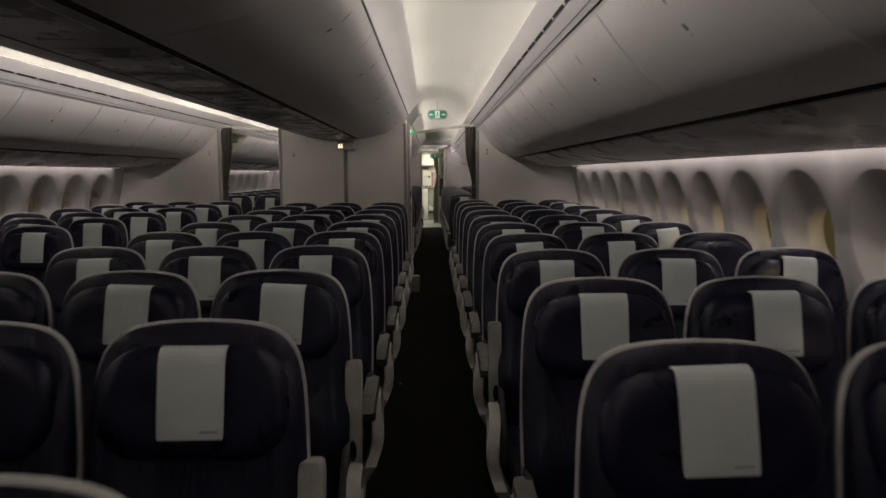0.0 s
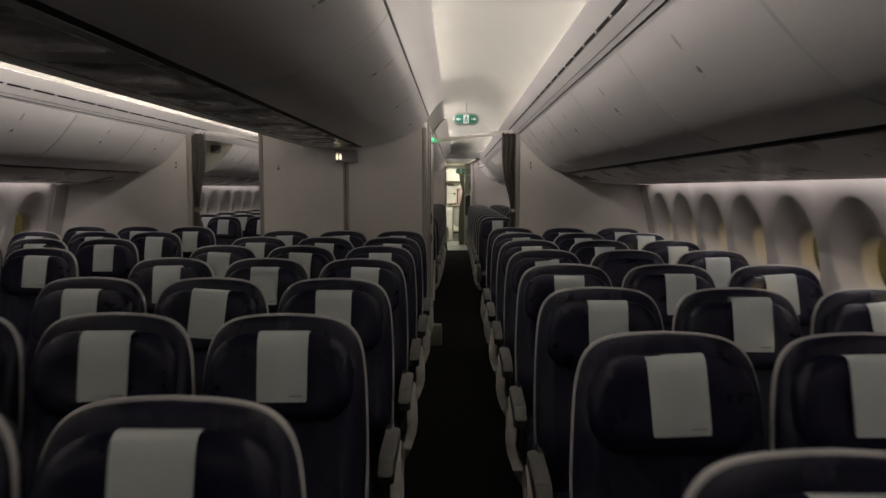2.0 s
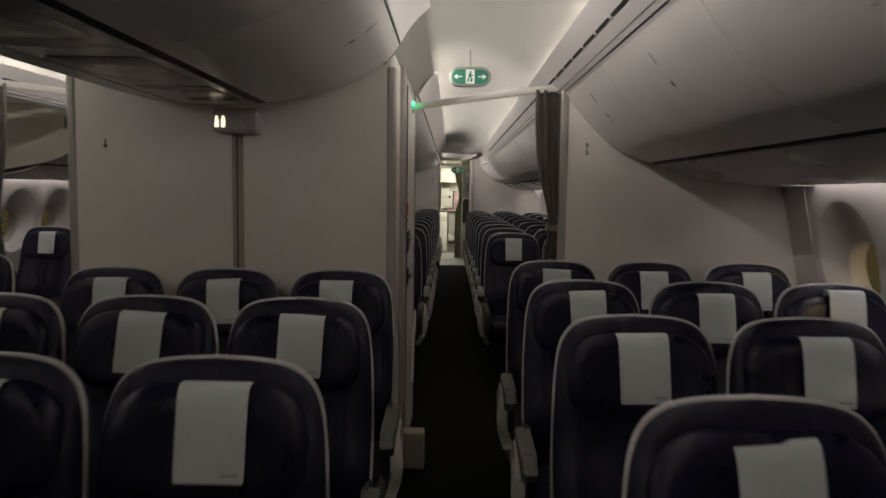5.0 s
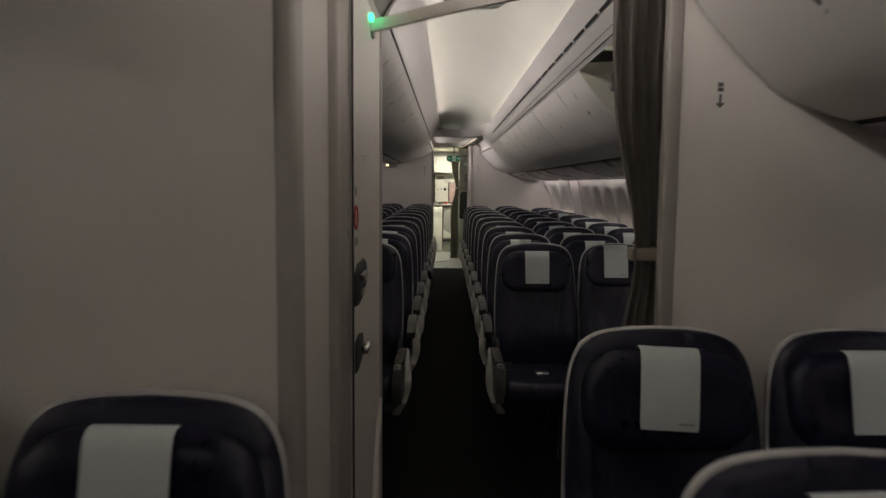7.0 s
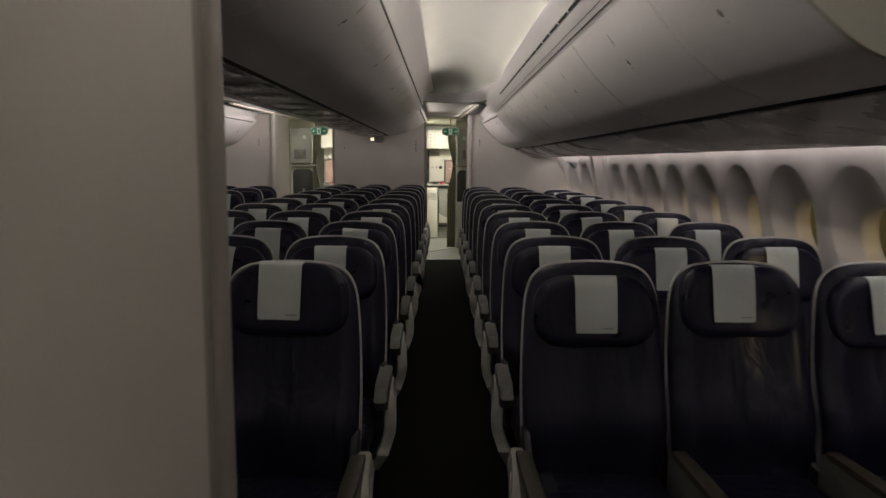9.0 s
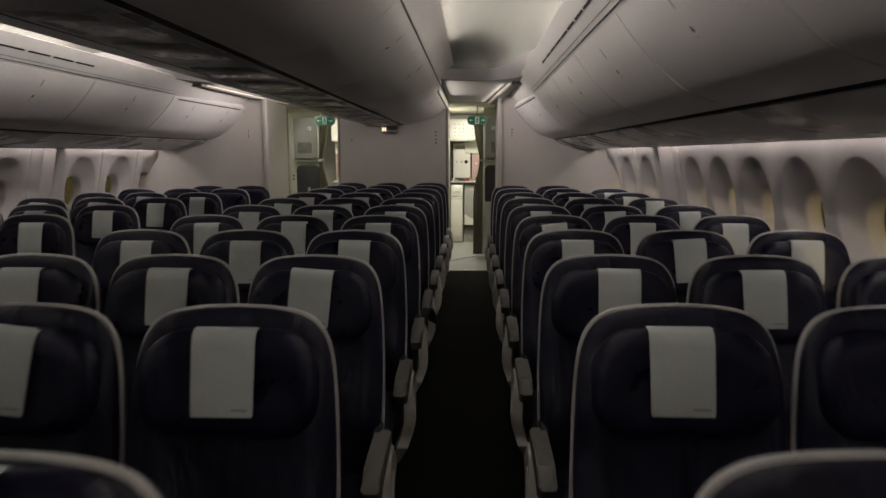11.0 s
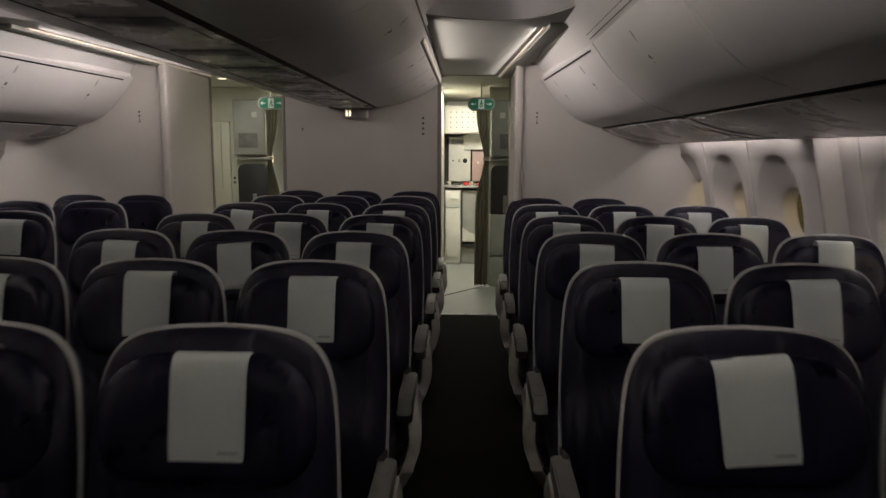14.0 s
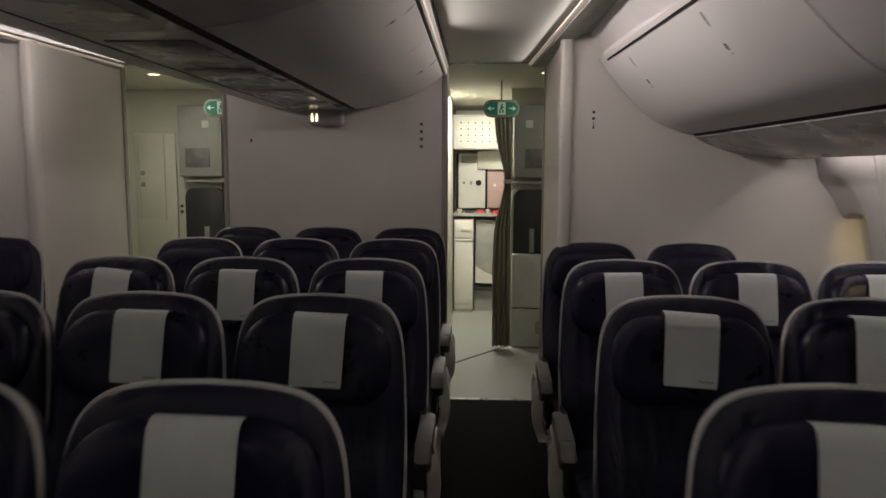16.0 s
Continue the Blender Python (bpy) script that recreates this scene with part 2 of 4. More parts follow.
def prism(outline, y0, y1, bm=None, axis="y", bevel=0.0):
    """A closed outline (a, b) drawn out along an axis: (x, z) along y, (y, z) along x or (x, y) along z."""
    made = bm or bmesh.new()

    def at(a, b, c):
        return {"y": (a, c, b), "x": (c, a, b), "z": (a, b, c)}[axis]
    lo = [made.verts.new(at(a, b, y0)) for a, b in outline]
    hi = [made.verts.new(at(a, b, y1)) for a, b in outline]
    f = [made.faces.new(lo), made.faces.new(hi)]
    for i in range(len(lo)):
        j = (i + 1) % len(lo)
        made.faces.new((lo[i], lo[j], hi[j], hi[i]))
    if bevel:
        bmesh.ops.bevel(made, geom=list({e for q in f for e in q.edges}), offset=bevel, segments=2, affect="EDGES", profile=0.5)
    return made


def rounded(w, z0, z1, r_top, r_low, taper=0.0, n=7):
    """A rounded upright outline, w wide at the foot; taper narrows the top on each side."""
    pts = []
    hw = w / 2
    for cx, cz, r, a0 in ((hw - r_low, z0 + r_low, r_low, -90), (hw - r_top, z1 - r_top, r_top, 0), (-hw + r_top, z1 - r_top, r_top, 90), (-hw + r_low, z0 + r_low, r_low, 180)):
        for k in range(n):
            a = radians(a0 + 90 * k / (n - 1))
            pts.append((cx + r * math.cos(a), cz + r * math.sin(a)))
    return [(x * (1 - 2 * taper / w * max(0, (z - z0) / (z1 - z0)) ** 2), z) for x, z in pts]


def slab(outline, loops, bend=lambda x, z: 0.0):
    """A padded slab: the outline set back by inset at depth y for each (inset, y) of loops; bend moves y by place."""
    made = bmesh.new()
    xs, zs = [p[0] for p in outline], [p[1] for p in outline]
    cx, cz = (min(xs) + max(xs)) / 2, (min(zs) + max(zs)) / 2
    hx, hz = (max(xs) - min(xs)) / 2, (max(zs) - min(zs)) / 2
    rings = []
    for inset, y in loops:
        ring = []
        for x, z in outline:
            qx = cx + (x - cx) * max(0.02, 1 - inset / hx)
            qz = cz + (z - cz) * max(0.02, 1 - inset / hz)
            ring.append(made.verts.new((qx, y + bend(qx, qz), qz)))
        rings.append(ring)
    n = len(outline)
    for a, b in zip(rings, rings[1:]):
        for i in range(n):
            made.faces.new((a[i], a[(i + 1) % n], b[(i + 1) % n], b[i]))
    made.faces.new(rings[0])
    made.faces.new(rings[-1])
    return made


def ribbon(path, width, x0, x1, bevel=0.006):
    """A bar that follows a (y, z) path, width across it, from x0 to x1."""
    p = [Vector(q) for q in path]
    left, right = [], []
    for i, q in enumerate(p):
        d = (p[min(i + 1, len(p) - 1)] - p[max(i - 1, 0)]).normalized()
        n = Vector((-d.y, d.x))
        w = width if not callable(width) else width(i / (len(p) - 1))
        left.append(tuple(q + n * w / 2))
        right.append(tuple(q - n * w / 2))
    return prism(left + right[::-1], x0, x1, axis="x", bevel=bevel)


def tube(points, r, bm=None, n=10):
    made = bm or bmesh.new()
    p = [Vector(q) for q in points]
    rings = []
    for i, q in enumerate(p):
        d = (p[min(i + 1, len(p) - 1)] - p[max(i - 1, 0)]).normalized()
        side = d.cross(Vector((0, 0, 1)) if abs(d.z) < 0.9 else Vector((1, 0, 0))).normalized()
        up = side.cross(d)
        rings.append([made.verts.new(q + r * (math.cos(2 * math.pi * k / n) * side + math.sin(2 * math.pi * k / n) * up)) for k in range(n)])
    for a, b in zip(rings, rings[1:]):
        for i in range(n):
            made.faces.new((a[i], a[(i + 1) % n], b[(i + 1) % n], b[i]))
    made.faces.new(rings[0])
    made.faces.new(rings[-1])
    return made


# ---- cabin shell ----
Y0, Y1 = -2.5, 23.2           # inner ends of the cabin
S1_END, S2_START = 8.72, 10.12  # outboard bins stop at the class divider and start again behind it
END = 18.98                   # aft partition between the aisles
RP = 18.12                    # front of the closets beside the aisles, aft of the last rows
LAV0, LAV1 = 8.07, 9.50       # lavatory block

floor = setting("floor", box(XC - 3.0, XC + 3.0, Y0, Y1, -0.12, -0.02, 0), DARK, "dark cabin floor structure under the carpet", "floor")
setting("carpet", box(XC - 2.95, XC + 2.95, Y0, 19.14, -0.018, 0.0, 0), CARPET, "charcoal aircraft carpet with fine short pile", "carpet")
setting("vinyl_floor", box(XC - 2.95, XC + 2.95, 19.165, Y1, -0.018, 0.002, 0), VINYL, "pale grey vinyl floor of the aft vestibule", "floor")
setting("threshold_strip", box(XC - 1.5, XC + 1.5, 19.14, 19.165, -0.018, 0.006, 0.002), STEEL, "thin metal strip between carpet and vinyl", "trim")

# Unseen skins and end walls, added so the floodlight enters by the windows alone.
hull_top = [(2.80, 1.64), (2.86, 1.9), (2.7, 2.3), (2.3, 2.6), (1.6, 2.78), (0.8, 2.86), (0, 2.88)]
hull_top += [(-x, z) for x, z in hull_top[-2::-1]]
setting("hull_crown", sweep(hull_top, Y0 - 0.1, Y1 + 0.1, 0.05, 1, x0=XC), DARK, "unseen outer skin that keeps light out above the cabin", "hull")
for s, n in ((1, "right"), (-1, "left")):
    setting("hull_flank_" + n, sweep([(3.0, -0.1), (3.08, 0.4), (3.12, 0.78)], Y0 - 0.1, Y1 + 0.1, 0.05, -1, x0=XC, mirror=s), DARK, "unseen outer skin that keeps light out beside the floor", "hull")
setting("wall_front", box(XC - 3.1, XC + 3.1, Y0 - 0.1, Y0, -0.1, 2.9, 0), LAM, "unseen end wall that closes the cabin behind the walk", "wall")
setting("wall_aft", box(XC - 3.1, XC + 3.1, Y1, Y1 + 0.1, -0.1, 2.9, 0), GALLEY_GREY, "unseen end wall that closes the cabin behind the galley", "wall")

# Vaulted ceiling over each aisle; it ends in a dome with a slanting rim, and the low ceiling goes on from there.
vault = smooth_curve([(0.80, 2.30), (0.86, 2.40), (1.0, 2.46), (1.17, 2.46), (1.34, 2.40), (1.46, 2.29), (1.545, 2.17)], 4)


def rim_y(u):
    """Where the scooped end of the vault meets the lip."""
    return 16.36 - 1.3 * max(0.0, (u - 1.16) / 0.36) ** 2


def top_z(u):
    """Height of the vault's edge over u."""
    return float(np.interp(u, [x for x, _ in vault], [z for _, z in vault]))


def lip_y(u):
    """Where the lip under the scoop meets the low ceiling."""
    return 16.5 - (0.68 if u > 1.17 else 0.2) * ((u - 1.17) / 0.43) ** 2


for s, n in ((1, "right"), (-1, "left")):
    bm = bmesh.new()
    rings = [[bm.verts.new((XC + s * x, Y0, z)) for x, z in vault]]
    for k in range(15):
        a = radians(90 * k / 14)
        ring = []
        for x, z in vault:
            e = rim_y(x)
            ring.append(bm.verts.new((XC + s * x, e - 1.0 + 1.0 * math.sin(a), 2.236 + (z - 2.236) * max(0.0, math.cos(a)) ** 0.8 if z > 2.236 else z)))
        rings.append(ring)
    for a, b in zip(rings, rings[1:]):
        for i in range(len(vault) - 1):
            bm.faces.new((a[i], a[i + 1], b[i + 1], b[i]))
    vault_ob = setting("ceiling_vault_" + n, bm, CEIL, "pale vaulted ceiling lit from hidden coves", "ceiling", 60)
    us = [0.77 + 0.0277 * k for k in range(29)]
    bm = bmesh.new()
    rings = []
    for k in range(7):
        f = k / 6
        rings.append([bm.verts.new((XC + s * u, rim_y(u) + (lip_y(u) - rim_y(u)) * f, min(2.236, top_z(u)) - (min(2.236, top_z(u)) - 2.15) * f ** 1.15)) for u in us])
    for a, b in zip(rings, rings[1:]):
        for i in range(len(us) - 1):
            bm.faces.new((a[i], a[i + 1], b[i + 1], b[i]))
    # Paler than the vault: the cove light it catches is put into its colour.
    part("lip", bm, BIN, vault_ob, "smooth lip below the scooped end of the vault", smooth=80)
    bm = bmesh.new()
    a = [bm.verts.new((XC + s * u, lip_y(u) + 0.004, 2.146)) for u in us]
    b = [bm.verts.new((XC + s * u, lip_y(u) + 0.004, 2.165)) for u in us]
    c = [bm.verts.new((XC + s * u, END, 2.146)) for u in us]
    for i in range(len(us) - 1):
        bm.faces.new((a[i], a[i + 1], c[i + 1], c[i]))
        bm.faces.new((a[i], a[i + 1], b[i + 1], b[i]))
    low = setting("ceiling_low_" + n, bm, CEIL, "low flat ceiling panel between two lit edges", "ceiling")
    part("light_strip", prism([(XC + s * u, y) for u, y in ((1.380, 16.66), (1.400, 16.66), (1.262, 18.96), (1.242, 18.96))], 2.131, 2.143, axis="z", bevel=0.003), STRIP_GLOW, low, "thin glowing light strip")
    part("edge_fillet", prism([(XC + s * u, y) for u, y in ((1.405, 16.55), (1.50, 16.55), (1.36, 18.98), (1.265, 18.98))], 2.120, 2.145, axis="z", bevel=0.006), CEIL, low)
    part("light_strip", box(*sorted((XC + s * 0.735, XC + s * 0.755)), 16.75, END - 0.02, 2.075, 2.10, 0.003), STRIP_GLOW, low, "thin glowing light strip")
    part("edge_fillet", sweep([(0.70, 2.068), (0.745, 2.072), (0.752, 2.10), (0.752, 2.16)], 16.7, END, 0.01, 1, x0=XC, mirror=s), CEIL, low)
    part("ceiling_lip", sweep([(0.78, 2.149), (1.05, 2.147), (1.32, 2.149)], END - 0.012, END + 0.004, 0.004, -1, x0=XC, mirror=s), PRINT, low)
    part("curved_header", sweep([(0.65, 2.05), (0.75, 2.12), (0.80, 2.147), (1.30, 2.147), (1.36, 2.12), (1.46, 2.05)][1:-1], END + 0.01, END + 0.05, 0.02, 1, x0=XC, mirror=s), DOORWHITE, low)
setting("ceiling_vestibule", box(XC - 2.6, XC + 2.6, END + 0.06, Y1, 2.20, 2.24, 0.004), DOORWHITE, "flat pale ceiling of the aft vestibule", "ceiling")

# Sidewalls with window openings.
PITCH = 0.60
WIN_Z = (1.005, 1.485)


def sill_lean(z):
    """The sidewall leans outboard towards the floor."""
    return (1.58 - z) * 0.21


# Half width, lower edge, upper edge and depth of the reveal, from the sheet to the pane.
REVEAL = ((0.240, 0.920, 1.490, 0.0), (0.234, 0.924, 1.482, 0.004), (0.225, 0.934, 1.466, 0.014), (0.206, 0.954, 1.426, 0.036), (0.184, 0.976, 1.378, 0.060), (0.166, 0.992, 1.336, 0.078), (0.154, 0.999, 1.314, 0.088), (0.149, 1.002, 1.306, 0.098), (0.146, 1.004, 1.302, 0.172))


def oval(k, n, hw, lo, hi):
    a = 2 * math.pi * (k + 0.5) / n
    c, s_ = math.cos(a), math.sin(a)
    e = 2 / 2.15
    return (math.copysign(abs(c) ** e, c) * hw, (lo + hi) / 2 + math.copysign(abs(s_) ** e, s_) * (hi - lo) / 2)


def window_panel(width):
    """One sidewall panel: a leaning sheet round a deep oval reveal. Local x points outboard."""
    bm = bmesh.new()
    z0, z1 = 0.76, 1.66
    N = 44
    zc = sum(WIN_Z) / 2

    def rim(k):
        a = 2 * math.pi * (k + 0.5) / N
        c, s_ = math.cos(a), math.sin(a)
        f = min((width / 2) / max(abs(c), 1e-6), ((z1 - zc) if s_ > 0 else (zc - z0)) / max(abs(s_), 1e-6))
        return (c * f, zc + s_ * f)
    rings = [[bm.verts.new((0, *rim(k))) for k in range(N)]]
    for hw, lo, hi, x in REVEAL:
        rings.append([bm.verts.new((x, *oval(k, N, hw, lo, hi))) for k in range(N)])
    for a, b in zip(rings, rings[1:]):
        for k in range(N):
            bm.faces.new((a[k], a[(k + 1) % N], b[(k + 1) % N], b[k]))
    corner = {}
    for sy in (-1, 1):
        for z in (z0, z1):
            corner[sy, z] = bm.verts.new((0, sy * width / 2, z))
    for k in range(N):
        a, b = rings[0][k], rings[0][(k + 1) % N]
        on_a, on_b = abs(abs(a.co.y) - width / 2) < 1e-5, abs(abs(b.co.y) - width / 2) < 1e-5
        if on_a != on_b:
            sy = 1 if (a.co.y if on_a else b.co.y) > 0 else -1
            z = z1 if a.co.z > zc else z0
            bm.faces.new((a, corner[sy, z], b))
    # Blind sheet behind, so that light enters by the pane alone.
    back = [bm.verts.new((0.177, *rim(k))) for k in range(N)]
    for k in range(N):
        bm.faces.new((rings[-1][k], rings[-1][(k + 1) % N], back[(k + 1) % N], back[k]))
    for v in bm.verts:
        v.co.x += sill_lean(v.co.z)
    return bm


panel_mesh = finish(window_panel(PITCH), "wall_panel", PANEL, 40)
pane_bm = bmesh.new()
prism([oval(k, 32, *REVEAL[-1][:3]) for k in range(32)], 0.160, 0.166, bm=pane_bm, axis="x")
for v in pane_bm.verts:
    v.co.x += sill_lean(v.co.z)
pane_mesh = finish(pane_bm, "pane", GLASS, 30)
WALL_X = 2.765       # from the centreline
S1_FIRST, S2_FIRST = 3.41, 12.25
ys1 = [S1_FIRST + PITCH * k for k in range(-9, 9)]
ys2 = [S2_FIRST + PITCH * k for k in range(-4, 7)]
STEP_Y = 16.32       # from here aft the sidewall stands further inboard and tapers
AFT_WINDOWS = (0.41, 1.06, 1.70)
edges = sorted(ys1 + ys2)


def sidewall(name, s):
    wall = setting(name, sweep([(WALL_X + 0.09, -0.01), (WALL_X + 0.15, 0.30), (WALL_X + sill_lean(0.757), 0.757)], Y0, Y1, 0.02, -1, x0=XC, mirror=s), PANEL, "pale moulded cabin sidewall with deep oval windows", "wall")
    part("upper_wall", sweep([(WALL_X + sill_lean(1.662), 1.662), (WALL_X - 0.05, 1.8), (WALL_X - 0.12, 2.1), (WALL_X - 0.3, 2.3)], Y0, Y1, 0.02, -1, x0=XC, mirror=s), PANEL, wall)
    for y in edges:
        p = part("wall_panel", panel_mesh, PANEL, wall)
        p.matrix_basis = Matrix.Translation((XC + s * WALL_X, y, 0)) @ Matrix.Diagonal((s, 1, 1, 1))
        g = part("pane", pane_mesh, GLASS, p)
        g.visible_shadow = False
    # Plain sheets wherever there is no window.
    last = Y0
    for y in edges + [STEP_Y + PITCH / 2, Y1 + PITCH / 2]:
        a, b = last, y - PITCH / 2
        if y > Y1:
            a = RP + 0.1
        if b - a > 0.005:
            part("joint_panel", sweep([(WALL_X - 0.005 + sill_lean(z), z) for z in (0.757, 1.2, 1.662)], a - 0.01, b + 0.01, 0.02, -1, x0=XC, mirror=s), PANEL, wall)
        last = y + PITCH / 2
    # The tapering stretch beside the last rows, with a step at its start.
    aft = Matrix.Translation((XC + s * (WALL_X - 0.12), STEP_Y, 0)) @ Matrix.Rotation(s * TAPER, 4, "Z") @ Matrix.Diagonal((s, 1, 1, 1))
    part("step_panel", prism([(XC + s * (WALL_X + dx + sill_lean(z)), z) for dx, z in ((-0.12, 0.757), (0.03, 0.757), (0.03, 1.662), (-0.12, 1.662))], STEP_Y - 0.012, STEP_Y + 0.012), PANEL, wall)
    for y in AFT_WINDOWS:
        p = part("wall_panel", panel_mesh, PANEL, wall)
        p.matrix_basis = aft @ Matrix.Translation((0, y, 0))
        g = part("pane", pane_mesh, GLASS, p)
        g.visible_shadow = False
    last = 0.0
    for y in AFT_WINDOWS + (2.45,):
        p = part("joint_panel", sweep([(sill_lean(z) - 0.004, z) for z in (0.757, 1.2, 1.662)], last - 0.01, y - PITCH / 2 + 0.01, 0.02, -1), PANEL, wall)
        p.matrix_basis = aft
        last = y + PITCH / 2
    return wall


sidewall("wall_right", 1)
sidewall("wall_left", -1)

# ---- overhead bins ----
DOOR = smooth_curve([(1.60, 2.025), (1.675, 1.925), (1.776, 1.818), (1.88, 1.735), (1.985, 1.694), (2.050, 1.676)], 4)
UNDER = smooth_curve([(2.070, 1.660), (2.2, 1.614), (2.4, 1.578), (2.57, 1.562), (2.64, 1.560)], 3)
BODY = DOOR + [(2.64, 1.574), (2.66, 1.62), (2.68, 1.95), (2.6, 2.12), (1.62, 2.06)]


def patch(curve, f, half_len, half_y, y, s, proud, out):
    """A small oval lying on the curved door, slightly domed; f: how far along the curve; out: side of the cabin."""
    bm = bmesh.new()
    p, d = on_curve(curve, f)
    nrm = Vector((-d.y, d.x)) * out
    mid = bm.verts.new((s * (p.x + nrm.x * proud), y, p.y + nrm.y * proud))
    ring = []
    for k in range(16):
        a = 2 * math.pi * k / 16
        q = p + d * half_len * math.cos(a) - nrm * 0.001
        ring.append(bm.verts.new((s * q.x, y + half_y * math.sin(a), q.y)))
    for k in range(16):
        bm.faces.new((mid, ring[k], ring[(k + 1) % 16]))
    return bm


def on_curve(curve, f):
    i = min(int(f * (len(curve) - 1)), len(curve) - 2)
    t = f * (len(curve) - 1) - i
    a, b = Vector(curve[i]), Vector(curve[i + 1])
    p = a.lerp(b, t)
    d = (b - a).normalized()
    return p, d


# Service panel that also stands in for dark reflections on the centre undersides.
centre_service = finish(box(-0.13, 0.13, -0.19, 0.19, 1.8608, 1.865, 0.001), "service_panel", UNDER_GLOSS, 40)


def outboard_bin(y0, y1, s, tapered=False):
    b = thing("overhead_bin", "grey plastic overhead bin with closed door above window seats", "overhead bin", "outboard bins", (XC, 0, 0))
    inner = [(x + 0.02, z + 0.012) for x, z in DOOR] + BODY[len(DOOR):]
    if tapered:
        inner = [(min(x, 2.40), z) for x, z in inner]
    part("body", prism([(s * x, z) for x, z in inner], y0 + 0.001, y1 - 0.001), BIN, b, smooth=30)
    d = part("door", sweep(DOOR, y0 + 0.0015, y1 - 0.0015, 0.016, 1, mirror=s), BIN, b, "closed curved bin door")
    under = sweep(UNDER, y0, y1, 0.012, 1, mirror=s)
    if tapered:
        for v in under.verts:
            v.co.x -= s * 0.118 * max(0.0, (abs(v.co.x) - 2.07) / 0.57)
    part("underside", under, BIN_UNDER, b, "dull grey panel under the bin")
    if tapered:
        part("door_slot", sweep([(1.612, 2.008), (1.618, 2.000)], y0 + 0.08, y1 - 0.12, 0.003, -1, mirror=s), BLACK, d, "long dark grip slot along the upper door edge")
    part("gap_seal", sweep([(2.030, 1.690), (2.086, 1.660)], y0, y1, 0.004, 1, mirror=s), BLACK, b, "black gap along the lower door edge")
    # Thin strip of a paler colour along the aft end of the door.
    part("door_edge", sweep([(x - 0.0015, z - 0.0015) for x, z in DOOR[:-4]], y1 - 0.007, y1 - 0.001, 0.003, 1, mirror=s), SIGN_RIM, d, "pale strip along the door edge")
    for ym in ((y0 + y1) / 2,) if not tapered else (y0 + 0.45, y0 + 1.25):
        # The recess's shade and the latch's highlight are drawn as coloured ovals.
        part("latch_recess", patch(DOOR, 0.155, 0.034, 0.011, ym, s, 0.0025, -1), BIN_UNDER, d)
        part("latch", patch(DOOR, 0.30, 0.017, 0.013, ym, s, 0.004, -1), ARM_DARK, d, "small dark finger latch")
        part("latch_lip", patch(DOOR, 0.335, 0.008, 0.011, ym, s, 0.007, -1), SIGN_RIM, d, "bright highlight drawn at the latch edge")
    return b


def split(y0, y1, step):
    n = max(1, round((y1 - y0) / step))
    return [(y0 + (y1 - y0) * k / n, y0 + (y1 - y0) * (k + 1) / n) for k in range(n)]


for s in (1, -1):
    for a, c in [(-2.75 + 1.06 * k, min(-1.69 + 1.06 * k, 8.70)) for k in range(11)] + [(S2_START, 10.80)] + split(10.80, 15.12, 1.08) + [(15.12, 16.43)]:
        outboard_bin(a, c, s)
    pivot = Matrix.Translation((XC + s * 2.0, 16.47, 0))
    turned = outboard_bin(16.47, RP - 0.01, s, tapered=True)
    turned.matrix_basis = pivot @ Matrix.Rotation(s * TAPER, 4, "Z") @ pivot.inverted() @ turned.matrix_basis
    band = setting("bin_joint_" + ("right" if s > 0 else "left"), sweep([(x - 0.003, z - 0.003) for x, z in DOOR], 16.41, 16.49, 0.004, 1, x0=XC, mirror=s), BIN, "raised joint strip between two groups of bins", "trim")
    part("under_joint", sweep([(x, z - 0.005) for x, z in UNDER if x < 2.53], 16.36, 16.53, 0.004, 1, x0=XC, mirror=s), BIN_UNDER, band)
    # Slotted trim above the bins, open at the class divider.
    n = "right" if s > 0 else "left"
    trim = setting("slot_trim_" + n, sweep([(1.455, 2.165), (1.47, 2.152), (1.585, 2.040), (1.601, 2.0265)], Y0, 16.4, 0.008, 1, x0=XC, mirror=s), BIN, "pale trim with air slots along the ceiling edge", "trim")
    part("groove", sweep([(1.5835, 2.0420), (1.5865, 2.0392)], Y0, 16.4, 0.002, -1, x0=XC, mirror=s), DARK, trim)
    part("groove", sweep([(1.566, 2.0590), (1.568, 2.0570)], Y0, 16.4, 0.0015, -1, x0=XC, mirror=s), ARM_DARK, trim)
    slot = None
    y = Y0 + 0.1
    while y < 14.9:
        if slot is None:
            slot = finish(sweep([(1.5175, 2.1052), (1.5255, 2.0974)], 0, 0.207, 0.0022, -1), "vent_slot", BLACK, 0)
        p = part("vent_slot", slot, BLACK, trim)
        p.matrix_basis = Matrix.Translation((XC, y, 0)) @ Matrix.Diagonal((s, 1, 1, 1))
        y += 0.245
    setting("slot_trim_low_" + n, sweep([(1.455, 2.165), (1.47, 2.152), (1.585, 2.040), (1.601, 2.0265)], 16.4, END, 0.008, 1, x0=XC, mirror=s), BIN, "plain trim beside the low ceiling", "trim")

CDOOR = smooth_curve([(0.204, 1.872), (0.32, 1.887), (0.495, 1.932), (0.62, 1.99), (0.715, 2.055), (0.765, 2.118)], 4)
CTOP = smooth_curve([(0.772, 2.128), (0.80, 2.175), (0.84, 2.225), (0.895, 2.275)], 3)


